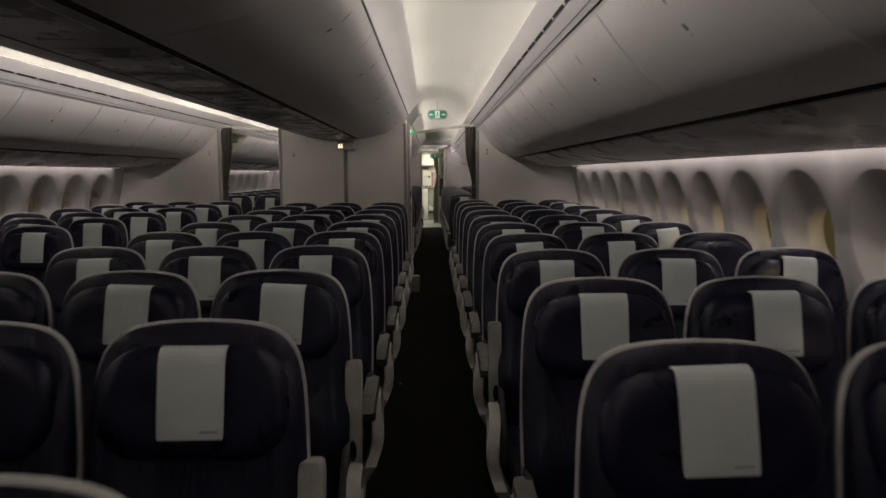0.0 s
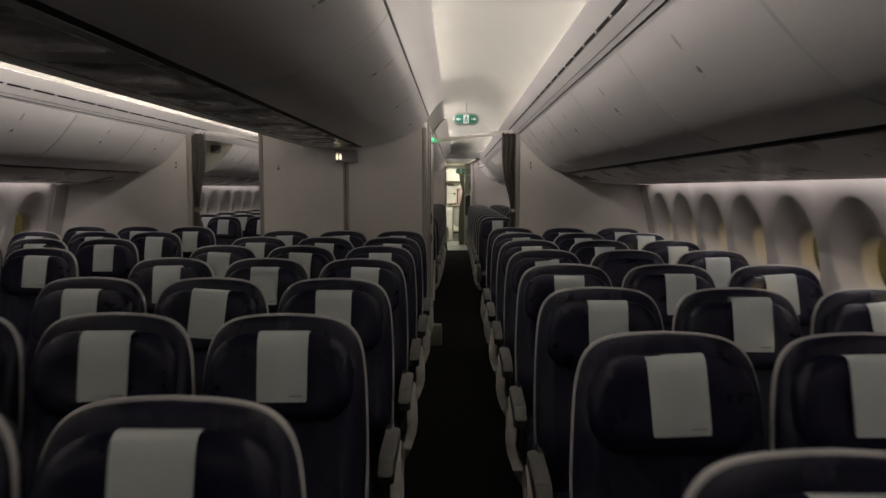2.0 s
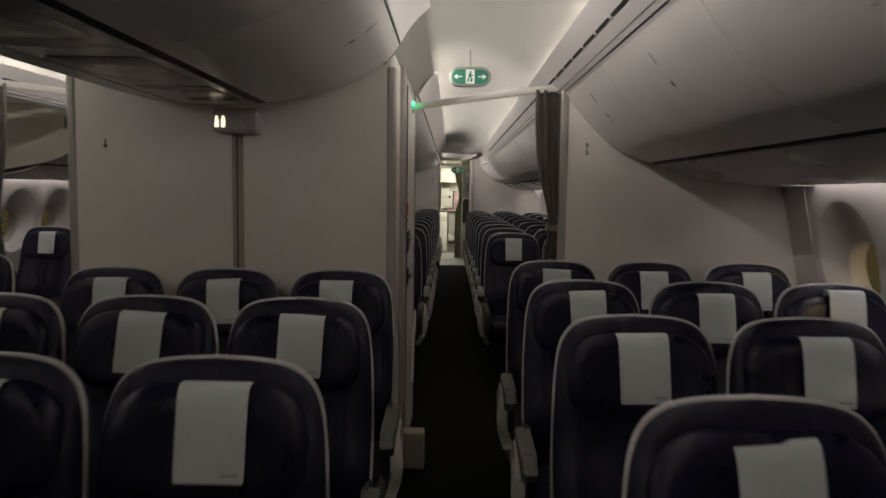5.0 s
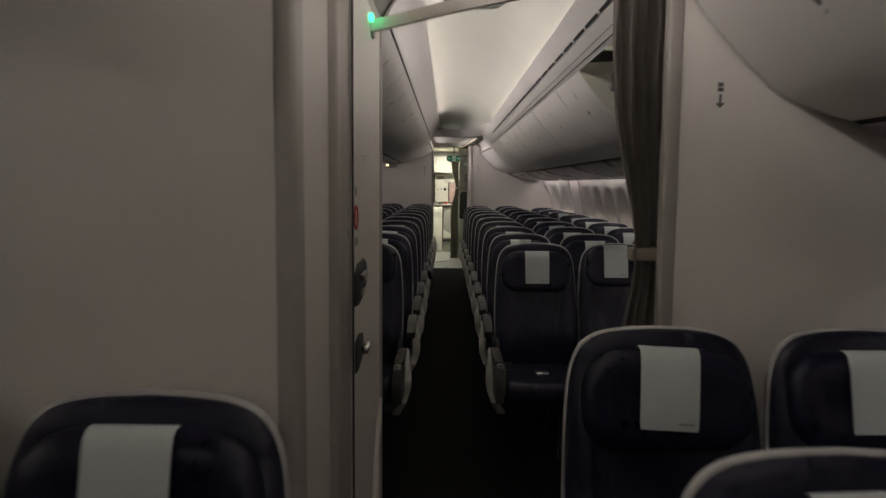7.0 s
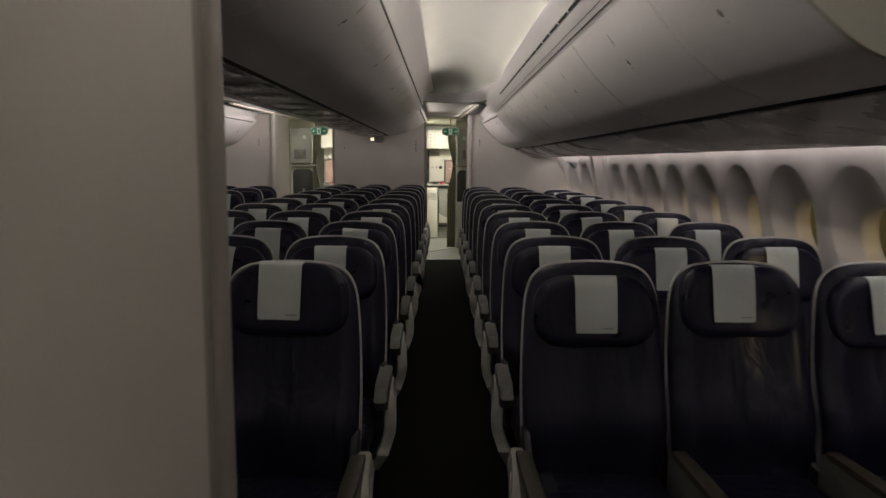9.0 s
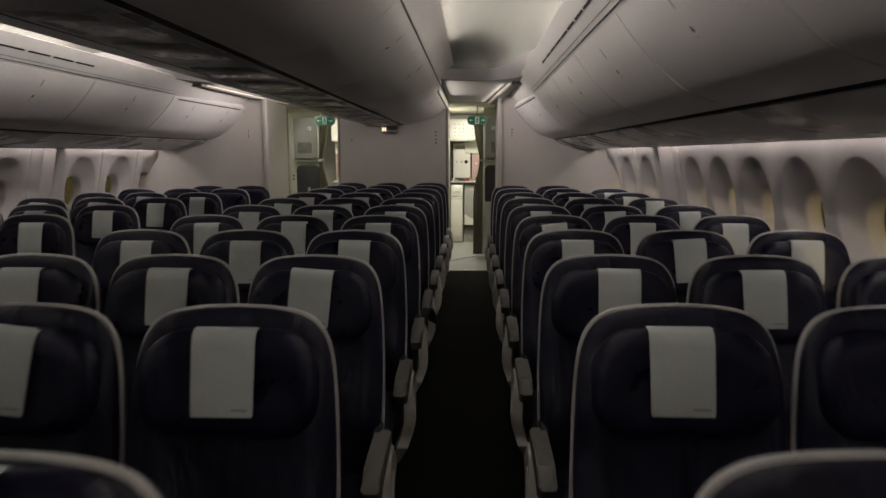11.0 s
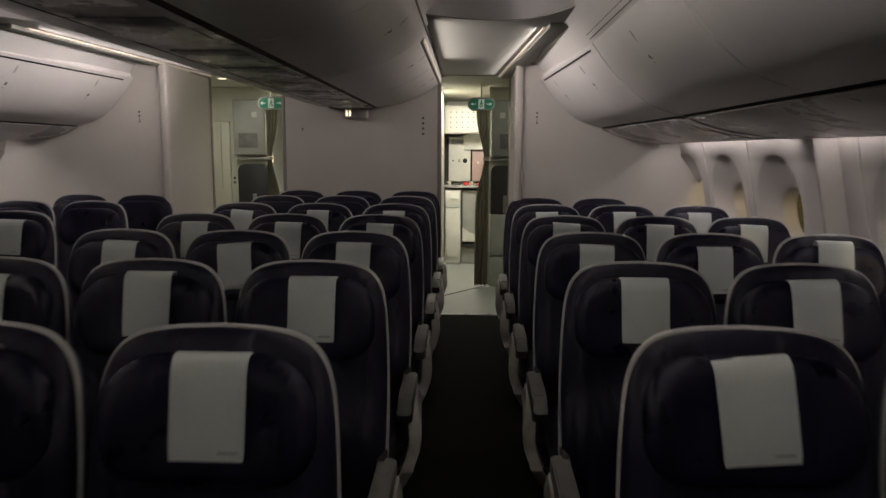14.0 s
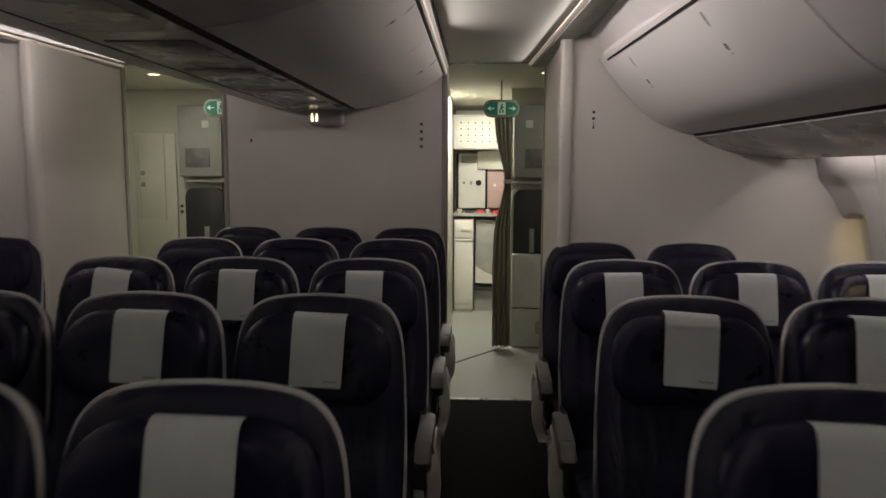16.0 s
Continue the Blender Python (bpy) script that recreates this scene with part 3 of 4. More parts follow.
def centre_bin(y0, y1):
    b = thing("overhead_bin", "grey plastic centre overhead bin with closed doors to both aisles", "overhead bin", "centre bins", (XC, 0, 0))
    right = [(x - 0.012, z + 0.012) for x, z in CDOOR]
    outline = right + [(0.74, 2.28), (-0.74, 2.28)] + [(-x, z) for x, z in right[::-1]]
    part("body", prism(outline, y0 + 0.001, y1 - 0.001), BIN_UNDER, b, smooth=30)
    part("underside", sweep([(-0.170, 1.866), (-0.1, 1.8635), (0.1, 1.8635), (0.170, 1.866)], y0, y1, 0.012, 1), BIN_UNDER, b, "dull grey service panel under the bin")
    ym = (y0 + y1) / 2
    for k in (0.27, 0.73):
        part("service_panel", centre_service, BIN_UNDER, b, "glossy service panel standing in for dark reflections").location = (0, y0 + (y1 - y0) * k, 0)
    for s in (1, -1):
        d = part("door", sweep(CDOOR, y0 + 0.002, y1 - 0.002, 0.012, 1, mirror=s), BIN, b, "closed curved bin door")
        part("gap_seal", sweep([(0.160, 1.868), (0.222, 1.8745)], y0, y1, 0.004, 1, mirror=s), BLACK, b, "black gap along the lower door edge")
        if y0 < 16.4:
            part("top_panel", sweep(CTOP, y0, min(y1, 16.75), 0.008, 1, mirror=s), BIN, b, "pale fixed panel above the bin door")
        part("groove", sweep([(0.766, 2.120), (0.771, 2.127)], y0, y1, 0.003, 1, mirror=s), DARK, b)
        # Dark oval for the recess's shade, pale oval for the latch's highlight.
        part("latch_recess", patch(CDOOR, 0.80, 0.034, 0.011, ym, s, 0.0025, -1), BIN_UNDER, d)
        part("latch", patch(CDOOR, 0.655, 0.017, 0.013, ym, s, 0.004, -1), ARM_DARK, d, "small dark finger latch")
        part("latch_lip", patch(CDOOR, 0.615, 0.008, 0.011, ym, s, 0.006, -1), SIGN_RIM, d, "bright highlight drawn at the latch edge")
    return b


for a, c in split(Y0, LAV0 - 0.12, 1.11) + split(LAV1 + 0.02, END - 0.05, 1.17):
    centre_bin(a, c)

# ---- dividers, lavatory, aft walls ----
RIGHT = XC + WALL_X
for s, n in ((1, "right"), (-1, "left")):
    a, b = sorted((XC + s * 1.61, XC + s * (WALL_X + 0.19)))
    d = setting("partition_" + n, box(a, b, S1_END, S1_END + 0.035, 0, 2.30, 0.004), LAM, "warm white laminate class divider behind the last seat row", "partition")
    e0, e1 = sorted((XC + s * 1.575, XC + s * 1.614))
    part("edge_trim", box(e0, e1, S1_END - 0.006, S1_END + 0.045, 0, 2.10, 0.008), LAM_EDGE, d)
    part("wash_filler", box(*sorted((XC + s * 2.60, XC + s * 2.86)), 8.395, S1_END, 1.556, 1.63, 0.004), PANEL, d)
    # Small printed pointer on the divider.
    px = XC + s * 1.715
    part("printed_mark", box(px - 0.007, px + 0.007, S1_END - 0.0025, S1_END - 0.001, 1.765, 1.775, 0), ARM_DARK, d)
    part("printed_mark", box(px - 0.007, px + 0.007, S1_END - 0.0025, S1_END - 0.001, 1.752, 1.762, 0), ARM_DARK, d)
    part("printed_mark", box(px - 0.003, px + 0.003, S1_END - 0.0025, S1_END - 0.001, 1.718, 1.745, 0), ARM_DARK, d)
    part("printed_mark", prism([(px - 0.012, 1.722), (px + 0.012, 1.722), (px, 1.709)], S1_END - 0.0025, S1_END - 0.001), ARM_DARK, d)
    # End face of the bins behind the divider, with a small lamp.
    cap = setting("bin_end_cap_" + n, prism([(XC + s * x, z) for x, z in BODY], S2_START - 0.02, S2_START - 0.002), DOORWHITE, "plain end face of the overhead bins", "panel")
    lx = XC + s * 1.80
    part("small_lamp", box(lx - 0.06, lx + 0.06, S2_START - 0.05, S2_START - 0.02, 1.93, 2.02, 0.012), ARM_DARK, cap, "small grey emergency lamp")
    part("lamp_lens", box(lx - 0.035, lx + 0.02, S2_START - 0.056, S2_START - 0.049, 1.95, 2.0, 0.006), GLASS, cap)
    setting("cap_header_" + n, box(*sorted((XC + s * 1.60, XC + s * 2.7)), S2_START - 0.02, S2_START + 0.01, 2.12, 2.5, 0), DOORWHITE, "panel above the bin end", "panel")


def curtain(name, label, x0, x1, y, z0, z1, tie, folds, material, group="", depth=0.03, gather=0.5, slant=0.0):
    """A hanging curtain gathered at the height of its tie band."""
    bm = bmesh.new()
    nu, nv = folds * 8, 26
    grid = []
    for j in range(nv + 1):
        z = z0 + (z1 - z0) * j / nv
        w = 1 - gather * math.exp(-((z - tie) / 0.28) ** 2) if tie else 1.0
        row = []
        for i in range(nu + 1):
            u = i / nu
            xx = x1 + (x0 - x1) * u * w
            yy = y + slant * (u * w - 0.5) + depth * math.sin(u * folds * 2 * math.pi + 0.6 * math.sin(3 * z)) * (0.6 + 0.4 * w) + 0.006 * math.sin(11 * u + 5 * z)
            row.append(bm.verts.new((xx, yy, z)))
        grid.append(row)
    for a, b in zip(grid, grid[1:]):
        for i in range(nu):
            bm.faces.new((a[i], a[i + 1], b[i + 1], b[i]))
    bmesh.ops.solidify(bm, geom=bm.faces[:], thickness=0.004)
    c = thing(name, label, "curtain", group)
    part("cloth", bm, material, c, smooth=60)
    if tie:
        a, b = sorted((x1, x1 + (x0 - x1) * (1 - gather)))
        yt = y - slant * 0.25
        part("tie_band", box(a - 0.008, b + 0.008, yt - depth - 0.003, yt + depth + 0.003, tie - 0.019, tie + 0.019, 0.008), BEIGE, c, "beige tie band")
    return c


curtain("curtain", "grey cloth curtain tied back against the class divider", 0.42, 0.600, 8.82, 0.04, 2.06, 1.31, 4, CURTAIN, "divider curtains", slant=-0.10, depth=0.022)
curtain("curtain", "grey cloth curtain tied back against the class divider", 2 * XC - 0.42, 2 * XC - 0.600, 8.82, 0.04, 2.06, 1.31, 4, CURTAIN, "divider curtains", slant=-0.10, depth=0.022)
for s in (1, -1):
    c = thing("curtain_rail", "pale curved curtain rail across the aisle", "curtain rail", "curtain rails")
    pts = [(XC + s * (0.745 + 0.84 * t), 9.13 - 0.33 * t - 0.10 * math.sin(math.pi * t), 2.0 + 0.078 * t ** 1.3) for t in [k / 14 for k in range(15)]]
    bm = bmesh.new()
    rings = []
    for p in pts:
        rings.append([bm.verts.new((p[0] + 0.0, p[1] + dy, p[2] + dz)) for dy, dz in ((-0.012, -0.018), (0.012, -0.018), (0.016, 0.0), (0.012, 0.018), (-0.012, 0.018), (-0.016, 0.0))])
    for a, b in zip(rings, rings[1:]):
        for i in range(6):
            bm.faces.new((a[i], a[(i + 1) % 6], b[(i + 1) % 6], b[i]))
    bm.faces.new(rings[0]); bm.faces.new(rings[-1])
    part("rail", bm, LAM, c, smooth=60)
    part("bracket", box(*sorted((XC + s * 0.735, XC + s * 0.765)), 9.11, 9.16, 1.968, 2.035, 0.006), LAM_EDGE, c)

LX0, LX1 = XC - 0.715, XC + 0.735
lav = thing("lavatory", "warm white laminate lavatory block between the two aisles", "lavatory")


def round_box(x0, x1, y0, y1, z0, z1, r, n=5):
    pts = []
    for cx, cy, a0 in ((x1 - r, y1 - r, 0), (x0 + r, y1 - r, 90), (x0 + r, y0 + r, 180), (x1 - r, y0 + r, 270)):
        for k in range(n):
            a = radians(a0 + 90 * k / (n - 1))
            pts.append((cx + r * math.cos(a), cy + r * math.sin(a)))
    return prism(pts, z0, z1, axis="z")


part("body", round_box(LX0, LX1, LAV0, LAV1, 0, 2.40, 0.03), LAM, lav, smooth=40)
part("seam_post", box(-1.005, -0.955, LAV0 - 0.006, LAV0 + 0.01, 0, 1.83, 0.003), BEIGE, lav, "beige seam post")
part("seam", box(-0.985, -0.978, LAV0 - 0.009, LAV0, 0, 1.83, 0.001), PRINT, lav)
for x in (LX0 + 0.012, LX1 - 0.012):
    part("corner_trim", box(x - 0.02, x + 0.02, LAV0 - 0.006, LAV0 + 0.07, 0, 2.05, 0.012, 3), LAM_EDGE, lav)
part("printed_mark", box(-1.575, -1.569, LAV0 - 0.002, LAV0 + 0.001, 1.685, 1.72, 0), PRINT, lav)
part("printed_mark", prism([(-1.585, 1.693), (-1.559, 1.693), (-1.572, 1.676)], LAV0 - 0.002, LAV0 + 0.001), PRINT, lav)
for sx, sgn in ((LX1, 1), (LX0, -1)):
    dx = lambda a, b: sorted((sx + sgn * a, sx + sgn * b))
    part("door_frame", box(*dx(-0.01, 0.012), 8.46, 9.47, 0.0, 2.12, 0.004), LAM_EDGE, lav)
    door = part("door", box(*dx(0.0, 0.020), 8.685, 9.40, 0.03, 2.06, 0.006), LAM, lav, "closed laminate folding door")
    part("edge_post", box(*dx(-0.01, 0.021), 9.445, 9.50, 0, 2.12, 0.012, 3), LAM_EDGE, lav)
    part("edge_post", box(*dx(-0.01, 0.022), 8.43, 8.47, 0, 2.12, 0.008, 3), LAM_EDGE, lav)
    part("hinge_line", box(*dx(0.018, 0.023), 8.676, 8.684, 0.03, 2.06, 0.001), PRINT, lav)
    # Ashtray plate, latch and prints on the door.
    plate = prism([(8.70, 1.265), (8.76, 1.285), (8.88, 1.287), (8.94, 1.268), (8.955, 1.235), (8.94, 1.205), (8.86, 1.178), (8.76, 1.168), (8.70, 1.175)], *dx(0.020, 0.026), axis="x", bevel=0.002)
    part("ashtray_plate", plate, DARK, door, "dark grey ashtray plate")
    part("ashtray_lid", box(*dx(0.026, 0.036), 8.80, 8.90, 1.225, 1.252, 0.006), STEEL, door)
    part("occupancy_window", box(*dx(0.026, 0.030), 8.80, 8.86, 1.188, 1.205, 0.002), BEIGE, door)
    part("latch_plate", prism([(8.71, 1.075), (8.78, 1.085), (8.86, 1.07), (8.875, 1.035), (8.84, 1.0), (8.76, 0.985), (8.71, 0.99)], *dx(0.020, 0.025), axis="x", bevel=0.002), DARK, door)
    part("door_handle", box(*dx(0.026, 0.05), 8.79, 8.885, 1.02, 1.045, 0.010), STEEL, door, "brushed metal latch handle")
    part("no_smoking_ring", tube([(sx + sgn * 0.021, 8.738 + 0.031 * math.cos(2 * math.pi * k / 32), 1.412 + 0.031 * math.sin(2 * math.pi * k / 32)) for k in range(33)], 0.0032), RED, door, "red prohibition ring", smooth=60)
    part("printed_bar", box(*dx(0.0205, 0.0225), 8.716, 8.760, 1.410, 1.414, 0), ARM_DARK, door)
    part("printed_bar", box(*dx(0.0205, 0.0225), 8.726, 8.746, 1.472, 1.495, 0), GALLEY_GREY, door)
    for k in range(3):
        part("printed_bar", box(*dx(0.0205, 0.0222), 8.895 + 0.008 * k, 8.95, 1.583 - 0.010 * k, 1.5848 - 0.010 * k, 0), GALLEY_GREY, door)
    for k in range(2):
        part("printed_bar", box(*dx(0.0205, 0.0222), 8.722 + 0.03 * k, 8.736 + 0.03 * k, 1.337, 1.358, 0), GALLEY_GREY, door)
        part("printed_bar", box(*dx(0.0125, 0.0140), 8.645, 8.662, 1.365 + 0.055 * k, 1.385 + 0.055 * k, 0), GALLEY_GREY, lav)
    part("grab_rail", tube([(sx + sgn * 0.045, y, z) for y, z in ((8.92, 0.40), (9.02, 0.60), (9.12, 0.72), (9.16, 0.78))], 0.008), LAM, door)
    part("green_led", box(*dx(0.02, 0.034), 9.055, 9.08, 2.004, 2.027, 0.004), LED, lav, "glowing green indicator")

for s in (1, -1):
    setting("lavatory_fairing_" + ("right" if s > 0 else "left"), sweep(smooth_curve([(0.70, 2.06), (0.745, 2.12), (0.79, 2.19), (0.83, 2.235), (0.87, 2.268)], 4), LAV0 - 0.14, LAV1 + 0.06, 0.02, 1, x0=XC, mirror=s), CEIL, "curved pale fairing between lavatory and ceiling", "trim")

part("corner_guard", box(LX1, -0.155, 8.60, 8.70, 0.002, 0.21, 0.015, 3), BEIGE, lav, "small beige guard at the foot")

# Lit lavatory sign under the centre bin, and the same aft.


def lav_sign(x, y, z):
    g = thing("lavatory_sign", "small lit lavatory sign under the centre bin", "sign", "lavatory signs", (x, y, z))
    part("housing", box(-0.03, 0.17, -0.10, 0.0, -0.045, 0.06, 0.02, 3), BIN_UNDER, g)
    for k in (-1, 1):
        part("lit_figure", box(0.005 + 0.014 * k - 0.0075, 0.005 + 0.014 * k + 0.0075, -0.104, -0.098, -0.022, 0.014, 0.003), LAVLAMP, g, "glowing warm white pictogram")
        part("lit_figure", box(0.005 + 0.014 * k - 0.005, 0.005 + 0.014 * k + 0.005, -0.104, -0.098, 0.017, 0.026, 0.003), LAVLAMP, g, "glowing warm white pictogram head")
    return g


lav_sign(-1.03, LAV0, 1.79)
lav_sign(-1.065, END, 1.815)

# Exit signs.


def exit_sign(x, y, z, w=0.285):
    g = thing("exit_sign", "green exit sign with white arrows and a door symbol", "sign", "exit signs", (x, y, z))

    def pill(hw, hh):
        pts = []
        for cx, a0 in ((hw - hh, -90), (-hw + hh, 90)):
            for k in range(9):
                a = radians(a0 + 180 * k / 8)
                pts.append((cx + hh * math.cos(a), hh * math.sin(a)))
        return pts
    part("housing", prism(pill(w / 2, w * 0.235), 0, 0.04, bevel=0.006), EXIT_RIM, g, "dull pale rounded housing")
    part("face", prism(pill(w / 2 - 0.018, w * 0.235 - 0.018), -0.003, 0.001), GREEN, g, "glowing green face", smooth=0)
    part("symbol_panel", box(-0.030, 0.030, -0.006, -0.002, -0.047, 0.047, 0), SIGN_WHITE, g, "white symbol panel")
    bm = bmesh.new()
    for x0, x1, z0, z1 in ((-0.004, 0.010, 0.022, 0.036), (-0.010, 0.008, -0.008, 0.020), (-0.018, -0.008, -0.036, -0.008), (0.002, 0.016, -0.034, -0.010), (0.008, 0.020, 0.004, 0.012)):
        box(x0, x1, -0.008, -0.006, z0, z1, 0, bm=bm)
    part("symbol", bm, GREEN, g)
    for s in (-1, 1):
        bm = prism([(s * 0.055, 0.004), (s * 0.085, 0.004), (s * 0.085, 0.018), (s * 0.112, 0.0), (s * 0.085, -0.018), (s * 0.085, -0.004), (s * 0.055, -0.004)], -0.006, -0.002)
        part("arrow", bm, SIGN_WHITE, g, smooth=0)
    part("stem", box(-0.006, 0.006, 0.016, 0.028, w * 0.2, 0.24, 0.002), CEIL, g)
    return g


exit_sign(0.088, 9.76, 2.287)
exit_sign(2 * XC - 0.088, 9.76, 2.287)
exit_sign(0.10, 20.15, 1.985)
exit_sign(-2.03, 19.95, 1.975)

# Aft partition walls.
aft = setting("partition_aft_centre", box(-1.65, -0.275, END, END + 0.06, 0, 2.12, 0.01, 3), LAM, "plain laminate wall between the aisles before the galley", "partition")
part("edge_trim", box(-0.30, -0.262, END - 0.004, END + 0.075, 0, 2.13, 0.010, 3), LAM_EDGE, aft)
part("edge_trim", box(-1.665, -1.63, END - 0.004, END + 0.075, 0, 2.13, 0.010, 3), LAM_EDGE, aft)
for k in range(4):
    part("printed_mark", box(-0.432, -0.414, END - 0.0015, END + 0.001, 1.775 - 0.045 * k, 1.793 - 0.045 * k, 0), ARM_DARK, aft)
part("printed_mark", box(-1.49, -1.475, END - 0.0015, END + 0.001, 1.675, 1.695, 0), ARM_DARK, aft)
for s, n in ((1, "right"), (-1, "left")):
    u0, u1 = 1.350 if s > 0 else 1.288, WALL_X + 0.2
    ring = [(u0 + 0.035 - 0.035 * math.sin(radians(a)), RP + 0.035 - 0.035 * math.cos(radians(a))) for a in range(0, 91, 15)] + [(u0, END + 0.06), (u1, END + 0.06), (u1, RP)]
    aft = setting("closet_" + n, prism([(XC + s * u, y) for u, y in ring], 0, 2.30, axis="z"), LAM, "warm white laminate closet behind the last seat row", "closet", 40)
    part("corner_post", round_box(*sorted((XC + s * (u0 - 0.012), XC + s * (u0 + 0.050))), RP - 0.022, RP + 0.05, 0, 2.13, 0.02), LAM, aft, "rounded white corner post", smooth=40)
    part("edge_trim", round_box(*sorted((XC + s * (u0 - 0.008), XC + s * (u0 + 0.02))), END + 0.02, END + 0.07, 0, 2.13, 0.01), LAM_EDGE, aft, smooth=40)
    px = XC + s * 1.50
    for k in range(2):
        part("printed_mark", box(px - 0.006, px + 0.006, RP - 0.0015, RP + 0.001, 1.745 + 0.03 * k, 1.758 + 0.03 * k, 0), PRINT, aft)
    part("printed_mark", box(px - 0.002, px + 0.002, RP - 0.0015, RP + 0.001, 1.706, 1.735, 0), PRINT, aft)
    part("printed_mark", prism([(px - 0.008, 1.712), (px + 0.008, 1.712), (px, 1.700)], RP - 0.0015, RP + 0.001), PRINT, aft)

# ---- seats ----


def lean(z):
    return (z - 1.12) * 0.20


def seat_meshes():
    m = {}
    bend = lambda x, z: lean(z)
    # Outline of the back: crowned top, round shoulders, sides that widen a little downwards.
    half = smooth_curve([(0.0, 1.170), (0.085, 1.1655), (0.150, 1.152), (0.190, 1.122), (0.2135, 1.070), (0.225, 0.985), (0.232, 0.85), (0.235, 0.70), (0.231, 0.55), (0.215, 0.44), (0.18, 0.41), (0.0, 0.405)], 4)
    sh = half[:-1] + [(-x, z) for x, z in half[::-1][:-1]]
    # Shell behind the upholstery; its pale rim shows round the back.
    m["back_shell"] = finish(slab(sh, [(0.05, 0.074), (0.008, 0.073), (0.001, 0.070), (0.0, 0.066), (0.0, 0.060), (0.001, 0.057), (0.005, 0.056), (0.05, 0.062)], bend), "back_shell", SHELL, 50)
    bp = [(x * 0.95, 1.15 - (1.17 - z) * 0.98) for x, z in sh]
    m["back_panel"] = finish(slab(bp, [(0.05, 0.140), (0.012, 0.128), (0.0, 0.074)], bend), "back_panel", LEATHER, 50)
    # Upholstered back with soft side bolsters and a lumbar swell.
    bk = [(x * 0.978, 1.164 - (1.17 - z) * 0.988) for x, z in sh]
    shape = lambda x, z: lean(z) - 0.040 * math.exp(-((z - 0.64) / 0.12) ** 2) - 0.034 * math.exp(-((abs(x) - 0.17) / 0.045) ** 2) * (1 if z < 0.95 else max(0.0, 1 - (z - 0.95) / 0.12))
    m["backrest"] = finish(slab(bk, [(0.0, 0.064), (0.0, 0.052), (0.002, 0.047), (0.007, 0.041), (0.016, 0.038), (0.030, 0.037), (0.048, 0.037), (0.065, 0.038), (0.085, 0.038), (0.12, 0.039), (0.17, 0.040), (0.21, 0.040)], shape), "backrest", LEATHER, 60)
    # Winged headrest.
    hd = rounded(0.385, 0.885, 1.118, 0.10, 0.085, 0.0)
    wing = lambda x, z: lean(z) - 0.046 * max(0, abs(x) / 0.19 - 0.42) ** 1.5
    m["headrest"] = finish(slab(hd, [(0.0, 0.055), (-0.003, 0.035), (0.0, 0.020), (0.012, 0.008), (0.03, 0.004), (0.06, 0.006), (0.09, 0.010)], wing), "headrest", LEATHER_HEAD, 60)
    # Cover: a thin cloth draped over the top of the headrest and down its front.
    bm = bmesh.new()
    path = [(0.045, 1.095), (0.040, 1.116), (0.028, 1.126), (0.012, 1.125), (0.000, 1.115), (-0.005, 1.09), (-0.006, 1.04), (-0.006, 0.98), (-0.005, 0.948), (-0.004, 0.938)]
    us = (-1, -0.9, -0.5, 0, 0.5, 0.9, 1)
    sheets = []
    for off in (0.0, 0.0025):
        sheets.append([[bm.verts.new((0.071 * (1.02 - 0.005 * j) * u * (0.975 if j == len(path) - 1 and abs(u) > 0.95 else 1), y + off * (1 if j > 3 else -0.4) + wing(0.071 * u, z), z - (off if j in (2, 3) else 0))) for u in us] for j, (y, z) in enumerate(path)])
    front, back = sheets
    for g, flip in ((front, False), (back, True)):
        for a, b in zip(g, g[1:]):
            for i in range(6):
                q = (a[i], a[i + 1], b[i + 1], b[i])
                bm.faces.new(q[::-1] if flip else q)
    rim_f = [r[0] for r in front] + front[-1][1:] + [r[-1] for r in front[-2::-1]] + front[0][-2:0:-1]
    rim_b = [r[0] for r in back] + back[-1][1:] + [r[-1] for r in back[-2::-1]] + back[0][-2:0:-1]
    for i in range(len(rim_f)):
        k = (i + 1) % len(rim_f)
        bm.faces.new((rim_f[i], rim_f[k], rim_b[k], rim_b[i]))
    m["headrest_cover"] = finish(bm, "headrest_cover", COVER, 50)
    m["printed_bar"] = finish(box(0.022, 0.058, -0.0075 + lean(0.955), -0.0055 + lean(0.955), 0.953, 0.957, 0), "printed_bar", FAINT, 0)
    # Seat cushion.
    bm = box(-0.218, 0.218, -0.62, -0.07, 0.335, 0.465, 0.045, 4)
    for v in bm.verts:
        v.co.z += 0.06 * (-v.co.y - 0.07) / 0.55 * 0.5 - 0.02 * (1 - (v.co.x / 0.218) ** 2) * (1 if v.co.z > 0.42 else 0)
    m["seat_cushion"] = finish(bm, "seat_cushion", LEATHER, 60)
    # Middle armrest.
    m["armrest"] = finish(ribbon(smooth_curve([(-0.06, 0.655), (-0.16, 0.650), (-0.27, 0.640), (-0.335, 0.624), (-0.365, 0.596)], 4), lambda t: 0.046 + 0.032 * t, -0.023, 0.023, 0.012), "armrest", ARM_GREY, 50)
    m["arm_pad"] = finish(ribbon(smooth_curve([(-0.10, 0.674), (-0.18, 0.676), (-0.26, 0.671), (-0.315, 0.662)], 3), 0.010, -0.018, 0.018, 0.004), "arm_pad", ARM_DARK, 50)
    # Raised armrest, folded up along the back.
    m["raised_armrest"] = finish(ribbon(smooth_curve([(-0.075, 0.52), (-0.055, 0.64), (-0.030, 0.77), (-0.012, 0.865)], 3), lambda t: 0.050 + 0.010 * t, -0.026, 0.026, 0.012), "raised_armrest", ARM, 50)
